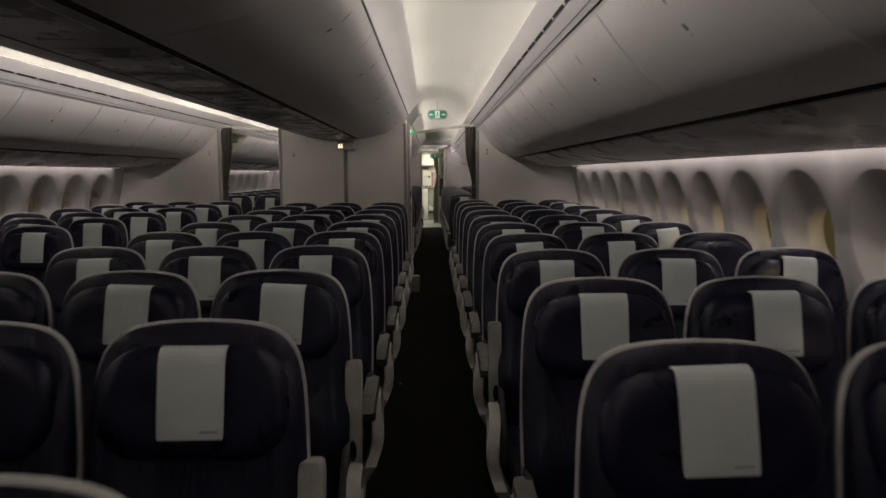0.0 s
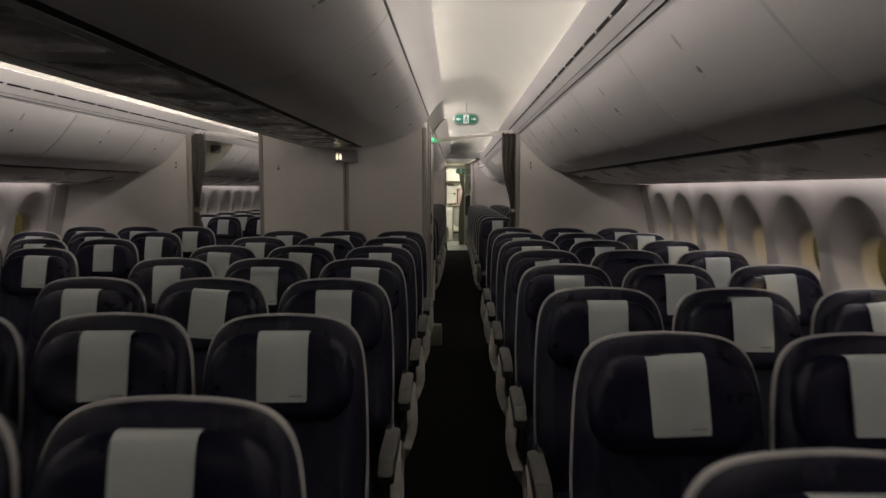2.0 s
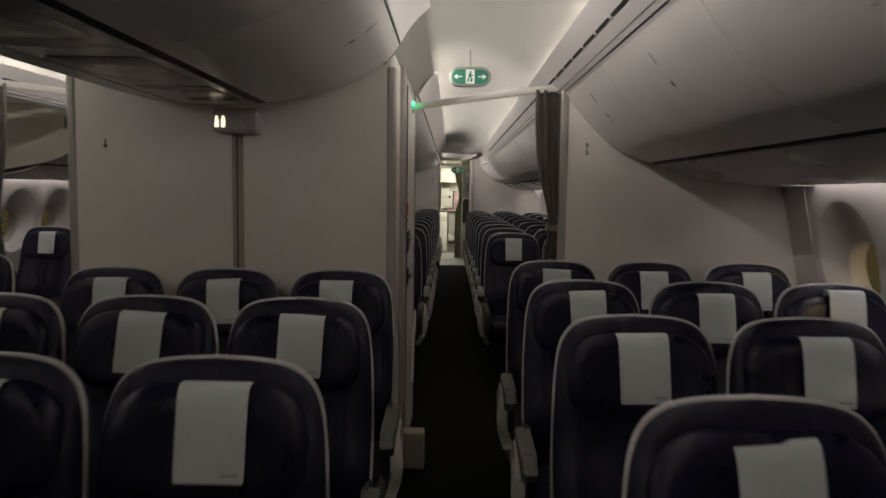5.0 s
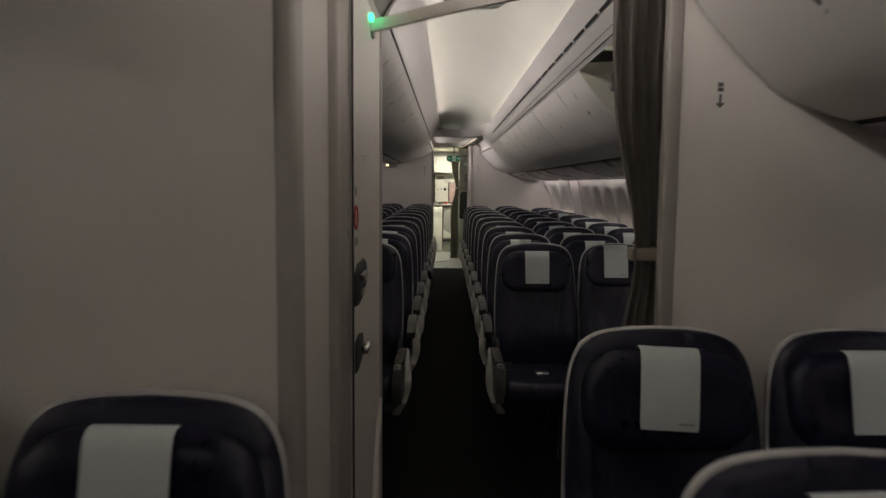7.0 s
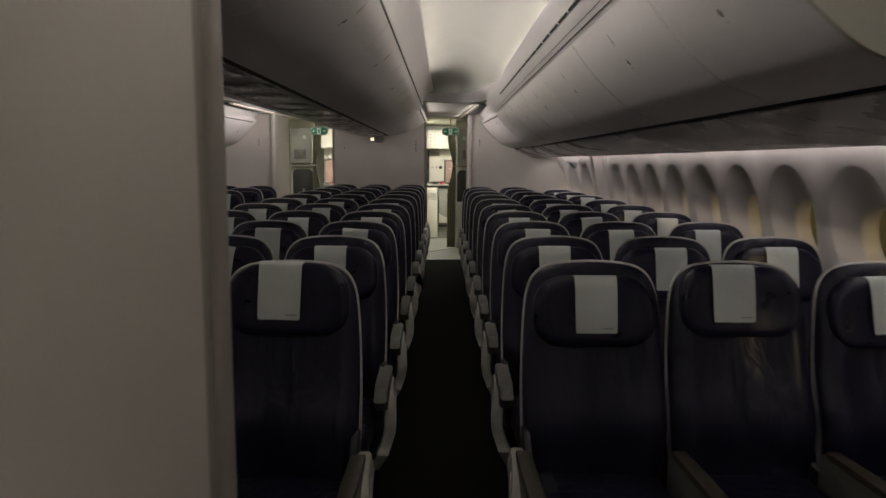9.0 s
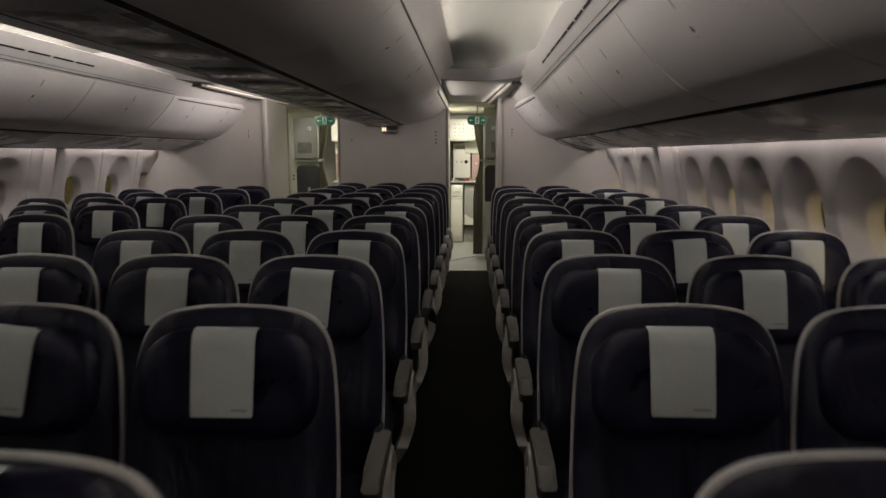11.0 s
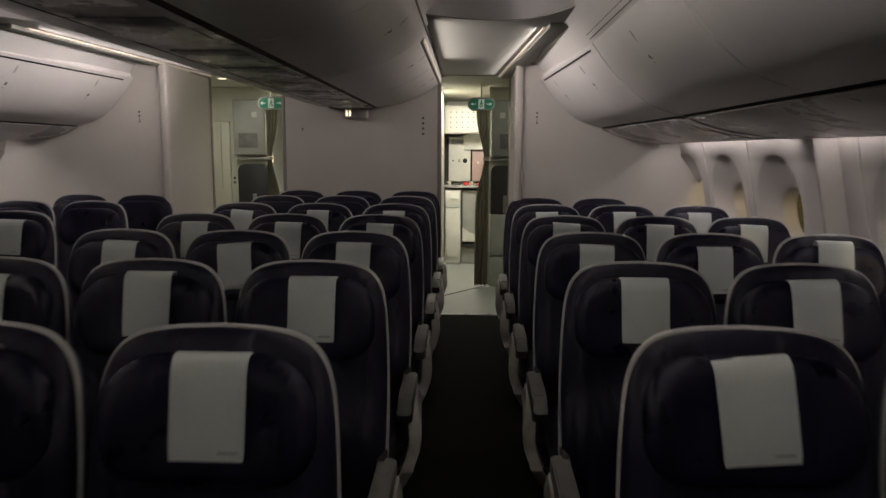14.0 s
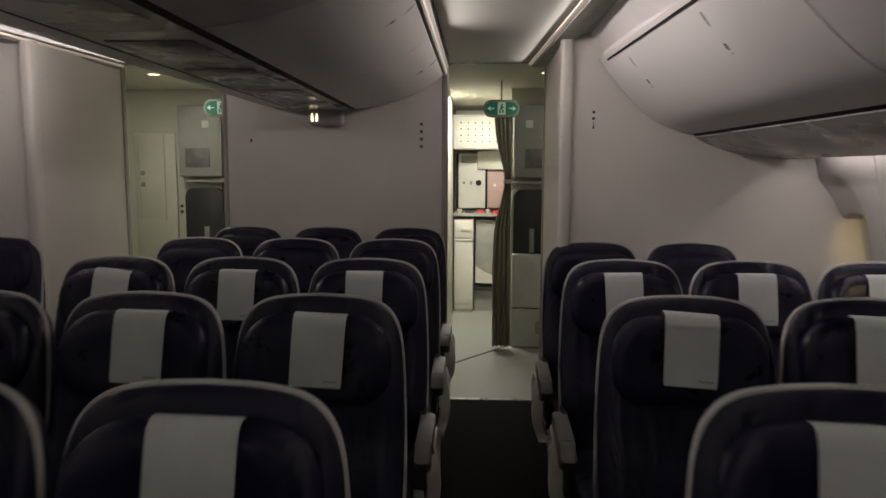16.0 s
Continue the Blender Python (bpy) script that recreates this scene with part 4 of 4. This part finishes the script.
    m["pivot_slot"] = finish(prism([(0.012 * math.cos(a), 0.585 + 0.034 * math.sin(a)) for a in [2 * math.pi * k / 16 for k in range(16)]], -0.096, -0.080), "pivot_slot", BLACK, 30)
    # Pale curved strut at the aisle.
    sp = smooth_curve([(-0.08, 0.610), (-0.18, 0.592), (-0.265, 0.556), (-0.312, 0.500), (-0.322, 0.450), (-0.338, 0.415), (-0.372, 0.392), (-0.415, 0.385)], 4)
    for key, q in (("side_strut", 1), ("side_strut_mirror", -1)):
        for kind, bm in (("", ribbon(sp, lambda t: 0.056 - 0.016 * math.sin(math.pi * t) + 0.010 * t, -0.022, 0.022, 0.009)), ("_groove", ribbon(sp[4:-4], 0.012, -0.0235, 0.0235, 0.0))):
            for v in bm.verts:
                h = max(0.0, min(1.0, (v.co.z - 0.37) / 0.25))
                v.co.x += q * (0.030 * math.sin(math.pi * h ** 0.8) - 0.035 * (1 - h) ** 2)
            m[key + kind] = finish(bm, "side_strut" if not kind else "strut_groove", ARM if not kind else SHELL, 50)
    m["side_panel"] = finish(prism([(-0.03, 0.60), (-0.10, 0.62), (-0.24, 0.50), (-0.27, 0.36), (-0.10, 0.34), (-0.02, 0.38)], -0.012, 0.012, axis="x", bevel=0.005), "side_panel", DARK, 40)
    m["front_leg"] = finish(ribbon([(-0.46, 0.34), (-0.44, 0.2), (-0.43, 0.01)], 0.04, -0.016, 0.016, 0.004), "front_leg", DARK, 40)
    m["rear_leg"] = finish(ribbon([(-0.20, 0.34), (-0.05, 0.2), (0.05, 0.01)], 0.04, -0.016, 0.016, 0.004), "rear_leg", DARK, 40)
    m["seat_beam"] = finish(box(-0.25, 0.25, -0.44, -0.40, 0.29, 0.33, 0.01), "seat_beam", DARK, 40)
    # Wide fixed arm of the first row behind the lavatory.
    m["wide_arm"] = finish(prism([(-0.14, 0.38), (-0.14, 0.548), (-0.17, 0.560), (-0.63, 0.580), (-0.685, 0.562), (-0.695, 0.51), (-0.60, 0.38)], -0.022, 0.022, axis="x", bevel=0.008), "wide_arm", WIDE_ARM, 50)
    m["wide_pad"] = finish(ribbon([(-0.18, 0.563), (-0.35, 0.571), (-0.575, 0.580)], 0.022, -0.024, 0.024, 0.006), "wide_pad", PAD_BROWN, 50)
    m["arm_control"] = finish(box(-0.019, 0.019, -0.685, -0.582, 0.559, 0.591, 0.009), "arm_control", ARM_GREY, 50)
    m["arm_button"] = finish(box(-0.009, 0.009, -0.665, -0.625, 0.580, 0.593, 0.003), "arm_button", DARK, 50)
    m["belt_buckle"] = finish(box(-0.035, 0.035, -0.37, -0.32, 0.455, 0.482, 0.006), "belt_buckle", STEEL, 50)
    m["belt"] = finish(ribbon([(-0.10, 0.475), (-0.2, 0.466), (-0.31, 0.462)], 0.006, -0.19, -0.145, 0.0), "belt", DARK, 50)
    # Arms and struts sit lower and further forward than their first outline.
    for key in ("armrest", "arm_pad", "side_strut", "side_strut_groove", "side_strut_mirror", "side_strut_mirror_groove"):
        for v in m[key].vertices:
            v.co.z -= 0.078
            v.co.y -= 0.040
            if key.startswith("arm"):
                v.co.x *= 1.18
    # The back stands a little broader and lower than its first outline.
    for key in ("back_shell", "back_panel", "backrest", "headrest", "headrest_cover", "printed_bar"):
        for v in m[key].vertices:
            v.co.z *= 0.990
            if key not in ("headrest_cover", "printed_bar"):
                v.co.x *= 1.045
    return m


M = seat_meshes()
protos = {}


def seat_proto(kind):
    """kind: (cover, headrest lift in cm, aisle side -1/0/1, first row?, raised arm?, arm side)"""
    cover, lift, aisle, first, raised = kind
    words = ["navy leather aircraft seat"]
    words.append("with pale headrest cover" if cover else "with bare headrest")
    if lift:
        words.append("drawn up")
    if raised:
        words = ["navy leather aircraft seat, pale headrest cover, aisle arm folded up"]
    if first:
        words = ["first-row navy leather aircraft seat"] + words[1:]
    s = thing("passenger_seat", " ".join(words), "seat", "passenger seats")
    part("back_shell", M["back_shell"], None, s, "pale grey plastic shell")
    part("backrest", M["backrest"], None, s)
    part("back_panel", M["back_panel"], None, s)
    h = part("headrest", M["headrest"], None, s)
    h.location = (0, lean(1.12 + lift) if lift else 0, lift)
    if cover:
        c = part("headrest_cover", M["headrest_cover"], None, s, "pale grey-white cloth cover")
        part("printed_bar", M["printed_bar"], None, c)
    part("seat_cushion", M["seat_cushion"], None, s)
    part("seat_beam", M["seat_beam"], None, s)
    for leg in ("front_leg", "rear_leg"):
        p = part(leg, M[leg], None, s)
        p.location = (0.1, 0, 0)
    # Each seat carries the arm on its right; seats on an aisle side -1 carry the left one too.
    sides = [1] if aisle != -1 else [1, -1]
    for q in sides:
        x = 0.25 * q
        end = q == aisle
        if first:
            a = part("armrest", M["wide_arm"], None, s, "wide grey fixed arm")
            a.location = (x, 0, 0)
            part("arm_pad", M["wide_pad"], None, a, "dark brown arm pad")
            part("arm_control", M["arm_control"], None, a)
            part("arm_button", M["arm_button"], None, a, "dark recessed button")
        elif end and raised:
            a = part("armrest", M["raised_armrest"], None, s, "pale arm folded up")
            a.location = (x, 0, 0)
            part("pivot_slot", M["pivot_slot"], None, a)
        else:
            a = part("armrest", M["armrest"], None, s, "pale grey armrest")
            a.location = (x, 0, 0)
            part("arm_pad", M["arm_pad"], None, a)
        if end:
            kk = "side_strut" if q > 0 else "side_strut_mirror"
            g = part("side_strut", M[kk], None, s, "pale curved strut beside the aisle")
            g.location = (x + 0.014 * q, 0, 0)
            part("strut_groove", M[kk + "_groove"], None, g)
            g = part("side_panel", M["side_panel"], None, s)
            g.location = (x - 0.02 * q, 0, 0)
    if first:
        part("belt_buckle", M["belt_buckle"], None, s, "metal belt buckle")
        part("belt", M["belt"], None, s)
    return s


def place_seat(x, y, cover=True, lift=0.0, aisle=0, first=False, raised=False, slip=None):
    """slip: how far the headrest cover has slipped sideways in mm, its tilt in degrees and how far it is drawn up in mm."""
    kind = (cover, lift, aisle, first, raised)
    turn = random.uniform(-0.4, 0.4)
    m = pose(x, y, 0, 0, 0, turn)
    if kind not in protos:
        protos[kind] = seat_proto(kind)
        protos[kind].matrix_basis = m
        s = protos[kind]
    else:
        s = copy_thing(protos[kind], m)
    for c in s.children_recursive:
        if c.name.startswith("headrest_cover"):
            side, tilt, up = slip or (6 + random.uniform(-10, 10), random.gauss(0, 1.8), random.uniform(-6, 5))
            c.matrix_basis = pose(0, lean(1.12 + lift) if lift else 0, lift) @ pose(side / 1000, -0.001, 1.0 + up / 1000, 0, tilt, 0) @ pose(0, 0, -1.0)
    return s


ROW = 0.80
bare = {("r1", 3, 2), ("r1", 6, 1)}
# How the covers have slipped on single seats: (row, place) to (sideways mm, tilt, drawn up mm).
SLIP_FRONT_RIGHT = {(0, 0): (10, -1.5, 4), (1, 0): (4, 0, 0), (1, 1): (24, 0, 4), (2, 0): (9, 0, 0), (2, 2): (13, 4, 8), (4, 1): (34, 0, 14), (4, 2): (26, -6, 0), (4, 0): (18, 0, 0), (5, 0): (10, 0, -8), (5, 1): (38, 0, 0), (6, 0): (15, -3, -14), (7, 1): (25, 0, -6), (7, 2): (32, 0, 0), (8, 1): (21, 0, 0), (8, 2): (26, 1, 22), (9, 2): (26, 0, 0)}
SLIP_FRONT_CENTRE = {(0, 0): (0, 0, -6), (1, 0): (17, 3, 0), (2, 0): (-6, 0, 0), (2, 1): (4, 0, 0), (3, 2): (-12, 0, 0), (4, 0): (6, 0, 0), (4, 2): (-10, 0, 0), (5, 0): (21, 2, 0), (5, 1): (6, 0, 0), (6, 0): (13, 0, 0), (6, 2): (-12, 2, 0), (7, 2): (-12, 0, 0), (8, 0): (-10, 0, 0), (8, 1): (4, -3, 0)}
SLIP_AFT_RIGHT = {(0, 0): (6, 0, -4), (0, 1): (-26, 0, 0), (0, 2): (4, -3, 0), (1, 0): (-6, 0, 0), (1, 1): (24, 0, -6), (1, 2): (22, 0, 0), (2, 0): (24, 1, 0), (2, 2): (-10, 0, 0), (3, 0): (6, 0, 0), (4, 0): (4, -5, -4), (4, 1): (-8, 0, 0), (5, 0): (4, 0, 0), (5, 1): (12, -2, 0), (6, 1): (4, 0, -8), (6, 2): (-4, 1, 20)}
SLIP_AFT_CENTRE = {(0, 0): (-26, 1, 4), (0, 1): (-12, 0, 0), (1, 0): (-8, 0, 0), (1, 1): (-20, 6, 0), (2, 0): (-6, 4, 0), (2, 2): (-14, 0, 0), (3, 0): (6, 1, 0), (3, 1): (8, 0, -4), (4, 0): (6, 0, 0), (4, 1): (22, 0, 8), (5, 0): (14, 0, 0), (5, 1): (14, 0, 10), (6, 0): (2, 1, 0), (7, 1): (18, 1, 0)}
random.seed(5)
for k in range(-1, 10):
    y = 1.30 + ROW * k
    for j in range(3):
        place_seat((0.510, 1.006, 1.510)[j], y, cover=("r1", k, j) not in bare, aisle=-1 if j == 0 else 0, raised=(k == 2 and j == 0), slip=SLIP_FRONT_RIGHT.get((k, j)))
        place_seat(2 * XC - 0.50 - 0.505 * j, y, cover=True, aisle=1 if j == 0 else 0)
for k in range(-1, 9):
    y = 1.525 + ROW * k
    for j in range(3):
        place_seat(-0.506 - 0.497 * j, y, aisle={0: 1, 1: 0, 2: -1}[j], raised=(k in (0, 1) and j == 0), slip=SLIP_FRONT_CENTRE.get((k, j)))
for k in range(0, 10):
    y = 10.94 + ROW * k - (0.09 if k == 9 else 0)
    for j in range(3 if k < 9 else 2):
        inboard = (0.005, 0.008, 0.015)[j] * max(0, k - 4)     # the rows narrow towards the tail
        place_seat((0.510, 1.006, 1.510)[j] - inboard, y, cover=k < 9, aisle=-1 if j == 0 else 0, first=k == 0, lift=0.035 if k == 0 and j == 1 else 0.0, slip=SLIP_AFT_RIGHT.get((k, j)))
        place_seat(2 * XC - 0.50 - 0.505 * j + inboard, y, cover=k < 8, aisle=1 if j == 0 else 0, first=k == 0)
for k in range(0, 11):
    y = 10.90 + ROW * k - (0.05 if k == 10 else 0)
    for j in range(3):
        place_seat(-0.497 - 0.497 * j - (0.018 if k == 0 else 0), y, cover=k < 9, aisle={0: 1, 1: 0, 2: -1}[j], first=k == 0, lift=0.04 if k == 0 and j == 0 else 0.0, slip=SLIP_AFT_CENTRE.get((k, j)))

# ---- aft vestibule and galley ----


def mx(s, a, b):
    """Both ends of a stretch of x given for the walked aisle, mirrored to the other one for s = -1."""
    return sorted((a, b)) if s > 0 else sorted((2 * XC - a, 2 * XC - b))


setting("galley_core", box(-1.66, -0.345, END + 0.08, 22.06, 0.002, 2.2, 0.006), DOORWHITE, "closed monument between the two galley aisles", "wall")
for s, n in ((1, "right"), (-1, "left")):
    cart = thing("galley_cart", "white galley trolley parked under the counter", "trolley", "galley trolleys")
    part("body", box(*mx(s, -0.335, -0.125), 22.06, 22.75, 0.03, 1.0, 0.010), GALLEY, cart)
    part("door", box(*mx(s, -0.328, -0.132), 22.045, 22.06, 0.10, 0.78, 0.006), GALLEY, cart)
    part("drawer", box(*mx(s, -0.328, -0.132), 22.045, 22.06, 0.80, 0.985, 0.006), GALLEY, cart)
    part("handle", box(*mx(s, -0.26, -0.17), 22.025, 22.045, 0.875, 0.905, 0.006), SIGN_RIM, cart)
    part("bumper", box(*mx(s, -0.332, -0.128), 22.035, 22.05, 0.765, 0.79, 0.005), SIGN_RIM, cart)
    part("plinth", box(*mx(s, -0.332, -0.128), 22.04, 22.7, 0.002, 0.03, 0.0), GALLEY_GREY, cart)
    bay = thing("galley_bay", "open grey galley bay with a pale bag", "cupboard", "galley bays")
    part("back", box(*mx(s, -0.11, 0.30), 22.45, 22.48, 0.002, 1.02, 0.0), GALLEY_GREY, bay)
    part("door", box(*mx(s, -0.10, 0.115), 22.10, 22.12, 0.30, 0.99, 0.006), GALLEY_GREY, bay)
    part("frame_post", box(*mx(s, 0.118, 0.30), 22.06, 22.45, 0.002, 1.03, 0.006), GALLEY_GREY, bay)
    part("bag", prism([(0, 0.31), (0.19, 0.31), (0.18, 0.40), (0.10, 0.43), (0.04, 0.47), (0, 0.50)] if s > 0 else [(-x, z) for x, z in [(0, 0.31), (0.19, 0.31), (0.18, 0.40), (0.10, 0.43), (0.04, 0.47), (0, 0.50)]], 22.082, 22.098), GALLEY, bay).location = (mx(s, -0.10, -0.10)[0], 0, 0)
    part("rail", box(*mx(s, -0.11, 0.115), 22.07, 22.10, 0.23, 0.27, 0.005), DARK, bay)
    part("plinth", box(*mx(s, -0.11, 0.118), 22.12, 22.44, 0.002, 0.22, 0.0), GALLEY_GREY, bay)
    counter = setting("counter_" + n, box(*mx(s, -0.345, 0.32), 22.03, 22.75, 1.03, 1.06, 0.006), GALLEY_GREY, "grey galley counter", "counter")
    wall = setting("galley_wall_" + n, box(*mx(s, -0.345, 0.40), 22.75, 22.79, 1.06, 2.2, 0.0), GALLEY, "pale galley back wall", "wall")
    up = thing("galley_cupboard", "pale perforated galley locker over the counter", "cupboard", "galley lockers")
    part("body", box(*mx(s, -0.345, 0.34), 22.12, 22.74, 1.74, 2.10, 0.006), GALLEY, up)
    part("door", box(*mx(s, -0.32, 0.20), 22.105, 22.12, 1.755, 2.07, 0.005), GALLEY, up)
    hole = finish(prism([(0.008 * math.cos(a), 0.008 * math.sin(a)) for a in [2 * math.pi * k / 8 for k in range(8)]], -0.001, 0.002), "vent_hole", DARK, 0)
    for i in range(6):
        for j in range(4):
            h = part("vent_hole", hole, DARK, up)
            h.location = (-0.265 + 0.075 * i if s > 0 else 2 * XC + 0.265 - 0.075 * i, 22.104, 1.82 + 0.065 * j)
    oven = thing("galley_oven", "pale galley oven front with black frame", "oven", "galley ovens")
    part("front", box(*mx(s, -0.30, 0.0), 22.46, 22.72, 1.10, 1.70, 0.006), GALLEY, oven)
    for a, b in ((-0.325, -0.30), (0.0, 0.022)):
        part("black_frame", box(*mx(s, a, b), 22.45, 22.72, 1.09, 1.71, 0.003), BLACK, oven)
    part("vent_grille", box(*mx(s, -0.27, -0.10), 22.452, 22.47, 1.60, 1.68, 0.004), GALLEY_GREY, oven)
    part("dial", prism([(0.032 * math.cos(a), 0.032 * math.sin(a)) for a in [2 * math.pi * k / 20 for k in range(20)]], 22.445, 22.465), BLACK, oven, "round black dial").location = (-0.075 if s > 0 else 2 * XC + 0.075, 0, 1.38)
    part("small_label", box(*mx(s, -0.17, -0.145), 22.455, 22.462, 1.36, 1.40, 0), GALLEY_GREY, oven)
    part("small_label", box(*mx(s, -0.25, -0.23), 22.455, 22.462, 1.37, 1.39, 0), DARK, oven)
    panel = thing("galley_box", "dull pinkish galley box beside the oven", "galley box", "galley boxes")
    part("front", box(*mx(s, 0.024, 0.34), 22.48, 22.74, 1.10, 1.52, 0.006), PINK, panel)
    part("cap", box(*mx(s, -0.09, 0.34), 22.42, 22.74, 1.53, 1.735, 0.006), GALLEY, panel)
    part("small_label", box(*mx(s, 0.09, 0.12), 22.474, 22.482, 1.34, 1.37, 0), GALLEY, panel)
    for k, (a, w, h, m) in enumerate(((-0.30, 0.05, 0.05, BEIGE), (-0.22, 0.10, 0.025, DARK), (-0.09, 0.07, 0.035, RED), (0.0, 0.05, 0.05, BEIGE), (0.08, 0.09, 0.03, RED), (0.19, 0.06, 0.04, BEIGE))):
        it = thing("counter_item", ("red" if m is RED else "pale" if m is BEIGE else "dark") + " small packet lying on the galley counter", "packet", "packets on the counter")
        part("packet", box(*mx(s, a, a + w), 22.10 + 0.03 * (k % 3), 22.18 + 0.03 * (k % 3), 1.06, 1.06 + h, 0.008), m, it)

# Wall with the folding crew seat beside the galley aisle.
for s, n in ((1, "right"), (-1, "left")):
    w = setting("vestibule_wall_" + n, box(*mx(s, 0.20, RIGHT + 0.2), 20.66, 20.70, 0.002, 2.2, 0.0), DOORWHITE, "pale grey-green wall beside the galley aisle", "wall")
    cab = thing("wall_cabinet", "grey-green wall cabinet above the crew seat", "cabinet", "wall cabinets")
    part("body", box(*mx(s, 0.215, 0.58), 20.50, 20.66, 1.45, 2.05, 0.015, 3), GALLEY_GREY, cab)
    part("dark_window", box(*mx(s, 0.31, 0.52), 20.492, 20.505, 1.53, 1.69, 0.004), ARM_DARK, cab)
    part("pale_label", box(*mx(s, 0.31, 0.37), 20.494, 20.505, 1.86, 1.92, 0.003), SIGN_RIM, cab)
    part("handset_shelf", box(*mx(s, 0.21, 0.55), 20.52, 20.66, 1.40, 1.425, 0.006), GALLEY_GREY, cab)
    js = thing("crew_seat", "folded crew jump seat with dark grey back pad", "jump seat", "crew seats")
    bm = prism([(x * 0.34 / 0.36, z) for x, z in rounded(0.36, 0.80, 1.35, 0.07, 0.02)], 20.57, 20.64, bevel=0.010)
    part("back_frame", prism(rounded(0.38, 0.78, 1.375, 0.08, 0.02), 20.60, 20.658), SIGN_RIM, js).location = (0.395 if s > 0 else 2 * XC - 0.395, 0, 0)
    part("back_pad", bm, DARK, js, "dark grey back pad").location = (0.395 if s > 0 else 2 * XC - 0.395, 0, 0)
    part("harness", box(*mx(s, 0.36, 0.40), 20.555, 20.575, 0.82, 1.02, 0.004), GALLEY_GREY, js)
    part("seat_pan", box(*mx(s, 0.215, 0.575), 20.52, 20.655, 0.35, 0.81, 0.015, 3), SIGN_RIM, js, "pale folded seat pan")
    part("base", box(*mx(s, 0.215, 0.575), 20.54, 20.655, 0.004, 0.34, 0.010), SIGN_RIM, js)
    part("base_label", box(*mx(s, 0.42, 0.52), 20.534, 20.541, 0.12, 0.23, 0.002), BEIGE, js)
    side = setting("vestibule_side_" + n, box(*mx(s, RIGHT + 0.02, RIGHT + 0.05), END + 0.08, 20.66, 0.002, 2.2, 0.0), DOORWHITE, "pale lining of the cabin door", "wall")

door = setting("door_lining_left", box(-3.06, -2.70, 20.62, 20.655, 0.72, 1.82, 0.01), DOORWHITE, "cream door lining panel with a small hatch", "door")
part("hatch", box(-3.02, -2.80, 20.612, 20.622, 1.08, 1.80, 0.004), DOORWHITE, door, "cream hatch with dark outline")
for a in ((-3.026, -3.02, 1.074, 1.806), (-2.80, -2.794, 1.074, 1.806)):
    part("hatch_line", box(a[0], a[1], 20.612, 20.621, a[2], a[3], 0), LAM_EDGE, door)
for k in range(2):
    part("hatch_latch", box(-3.01, -2.97, 20.605, 20.613, 1.36 + 0.10 * k, 1.40 + 0.10 * k, 0.004), GALLEY_GREY, door)
    part("small_switch", box(-2.685, -2.66, 20.65, 20.66, 1.13 + 0.05 * k, 1.155 + 0.05 * k, 0.003), DARK, door)
curtain("curtain", "olive cloth curtain gathered beside the galley aisle", 0.05, 0.195, 20.47, 0.03, 1.98, 1.42, 4, OLIVE, "galley curtains", depth=0.03, gather=0.62)
curtain("curtain", "olive cloth curtain gathered beside the galley aisle", 2 * XC - 0.05, 2 * XC - 0.195, 20.47, 0.03, 1.98, 1.42, 4, OLIVE, "galley curtains", depth=0.03, gather=0.62)
setting("floor_seam", prism([(-0.36, 19.89), (-0.35, 19.87), (0.25, 20.65), (0.24, 20.67)], 0.002, 0.005, axis="z"), DARK, "dark slanting joint in the vinyl floor", "trim")
# The right downlight only houses the added, unseen lamp.
for dx_ in (-2.45, 2 * XC + 2.45):
    down = thing("downlight", "small round ceiling downlight, added unseen on the right", "lamp", "downlights", (dx_, 19.75, 2.194))
    part("lens", prism([(0.04 * math.cos(a), 0.04 * math.sin(a)) for a in [2 * math.pi * k / 20 for k in range(20)]], 0.0, 0.006, axis="z"), LAVLAMP, down, "glowing lens")
    part("ring", prism([(0.055 * math.cos(a), 0.055 * math.sin(a)) for a in [2 * math.pi * k / 20 for k in range(20)]], 0.002, 0.006, axis="z"), SIGN_RIM, down)

# ---- small things ----
scrap = thing("paper_scrap", "tiny torn scrap of white paper on the carpet", "litter", "", (-0.225, 4.83, 0.0))
part("paper", box(-0.008, 0.009, -0.006, 0.007, 0.0005, 0.003, 0.001), SIGN_RIM, scrap)


def hanging_belt(x, y, z, turn, group="hanging belts"):
    """A belt end that hangs over the arm into the aisle."""
    b = thing("seat_belt", "black seat belt end with pale buckle hanging beside the aisle", "seat belt", group)
    b.matrix_basis = pose(x, y, z, 0, 0, turn)
    part("strap", ribbon(smooth_curve([(0.14, 0.02), (0.10, 0.12), (0.05, 0.165), (0.0, 0.12), (-0.01, 0.03)], 4), 0.010, -0.028, 0.028, 0), DARK, b)
    part("buckle", box(-0.024, 0.024, -0.02, -0.004, -0.035, 0.035, 0.006), SIGN_RIM, b, "pale metal buckle")
    part("slot", box(-0.014, 0.014, -0.023, -0.019, -0.006, 0.006, 0.001), DARK, b)
    return b


hanging_belt(0.262, 17.30, 0.44, 10)
hanging_belt(-0.262, 16.93, 0.40, -12)
hanging_belt(-0.258, 14.42, 0.38, -25)
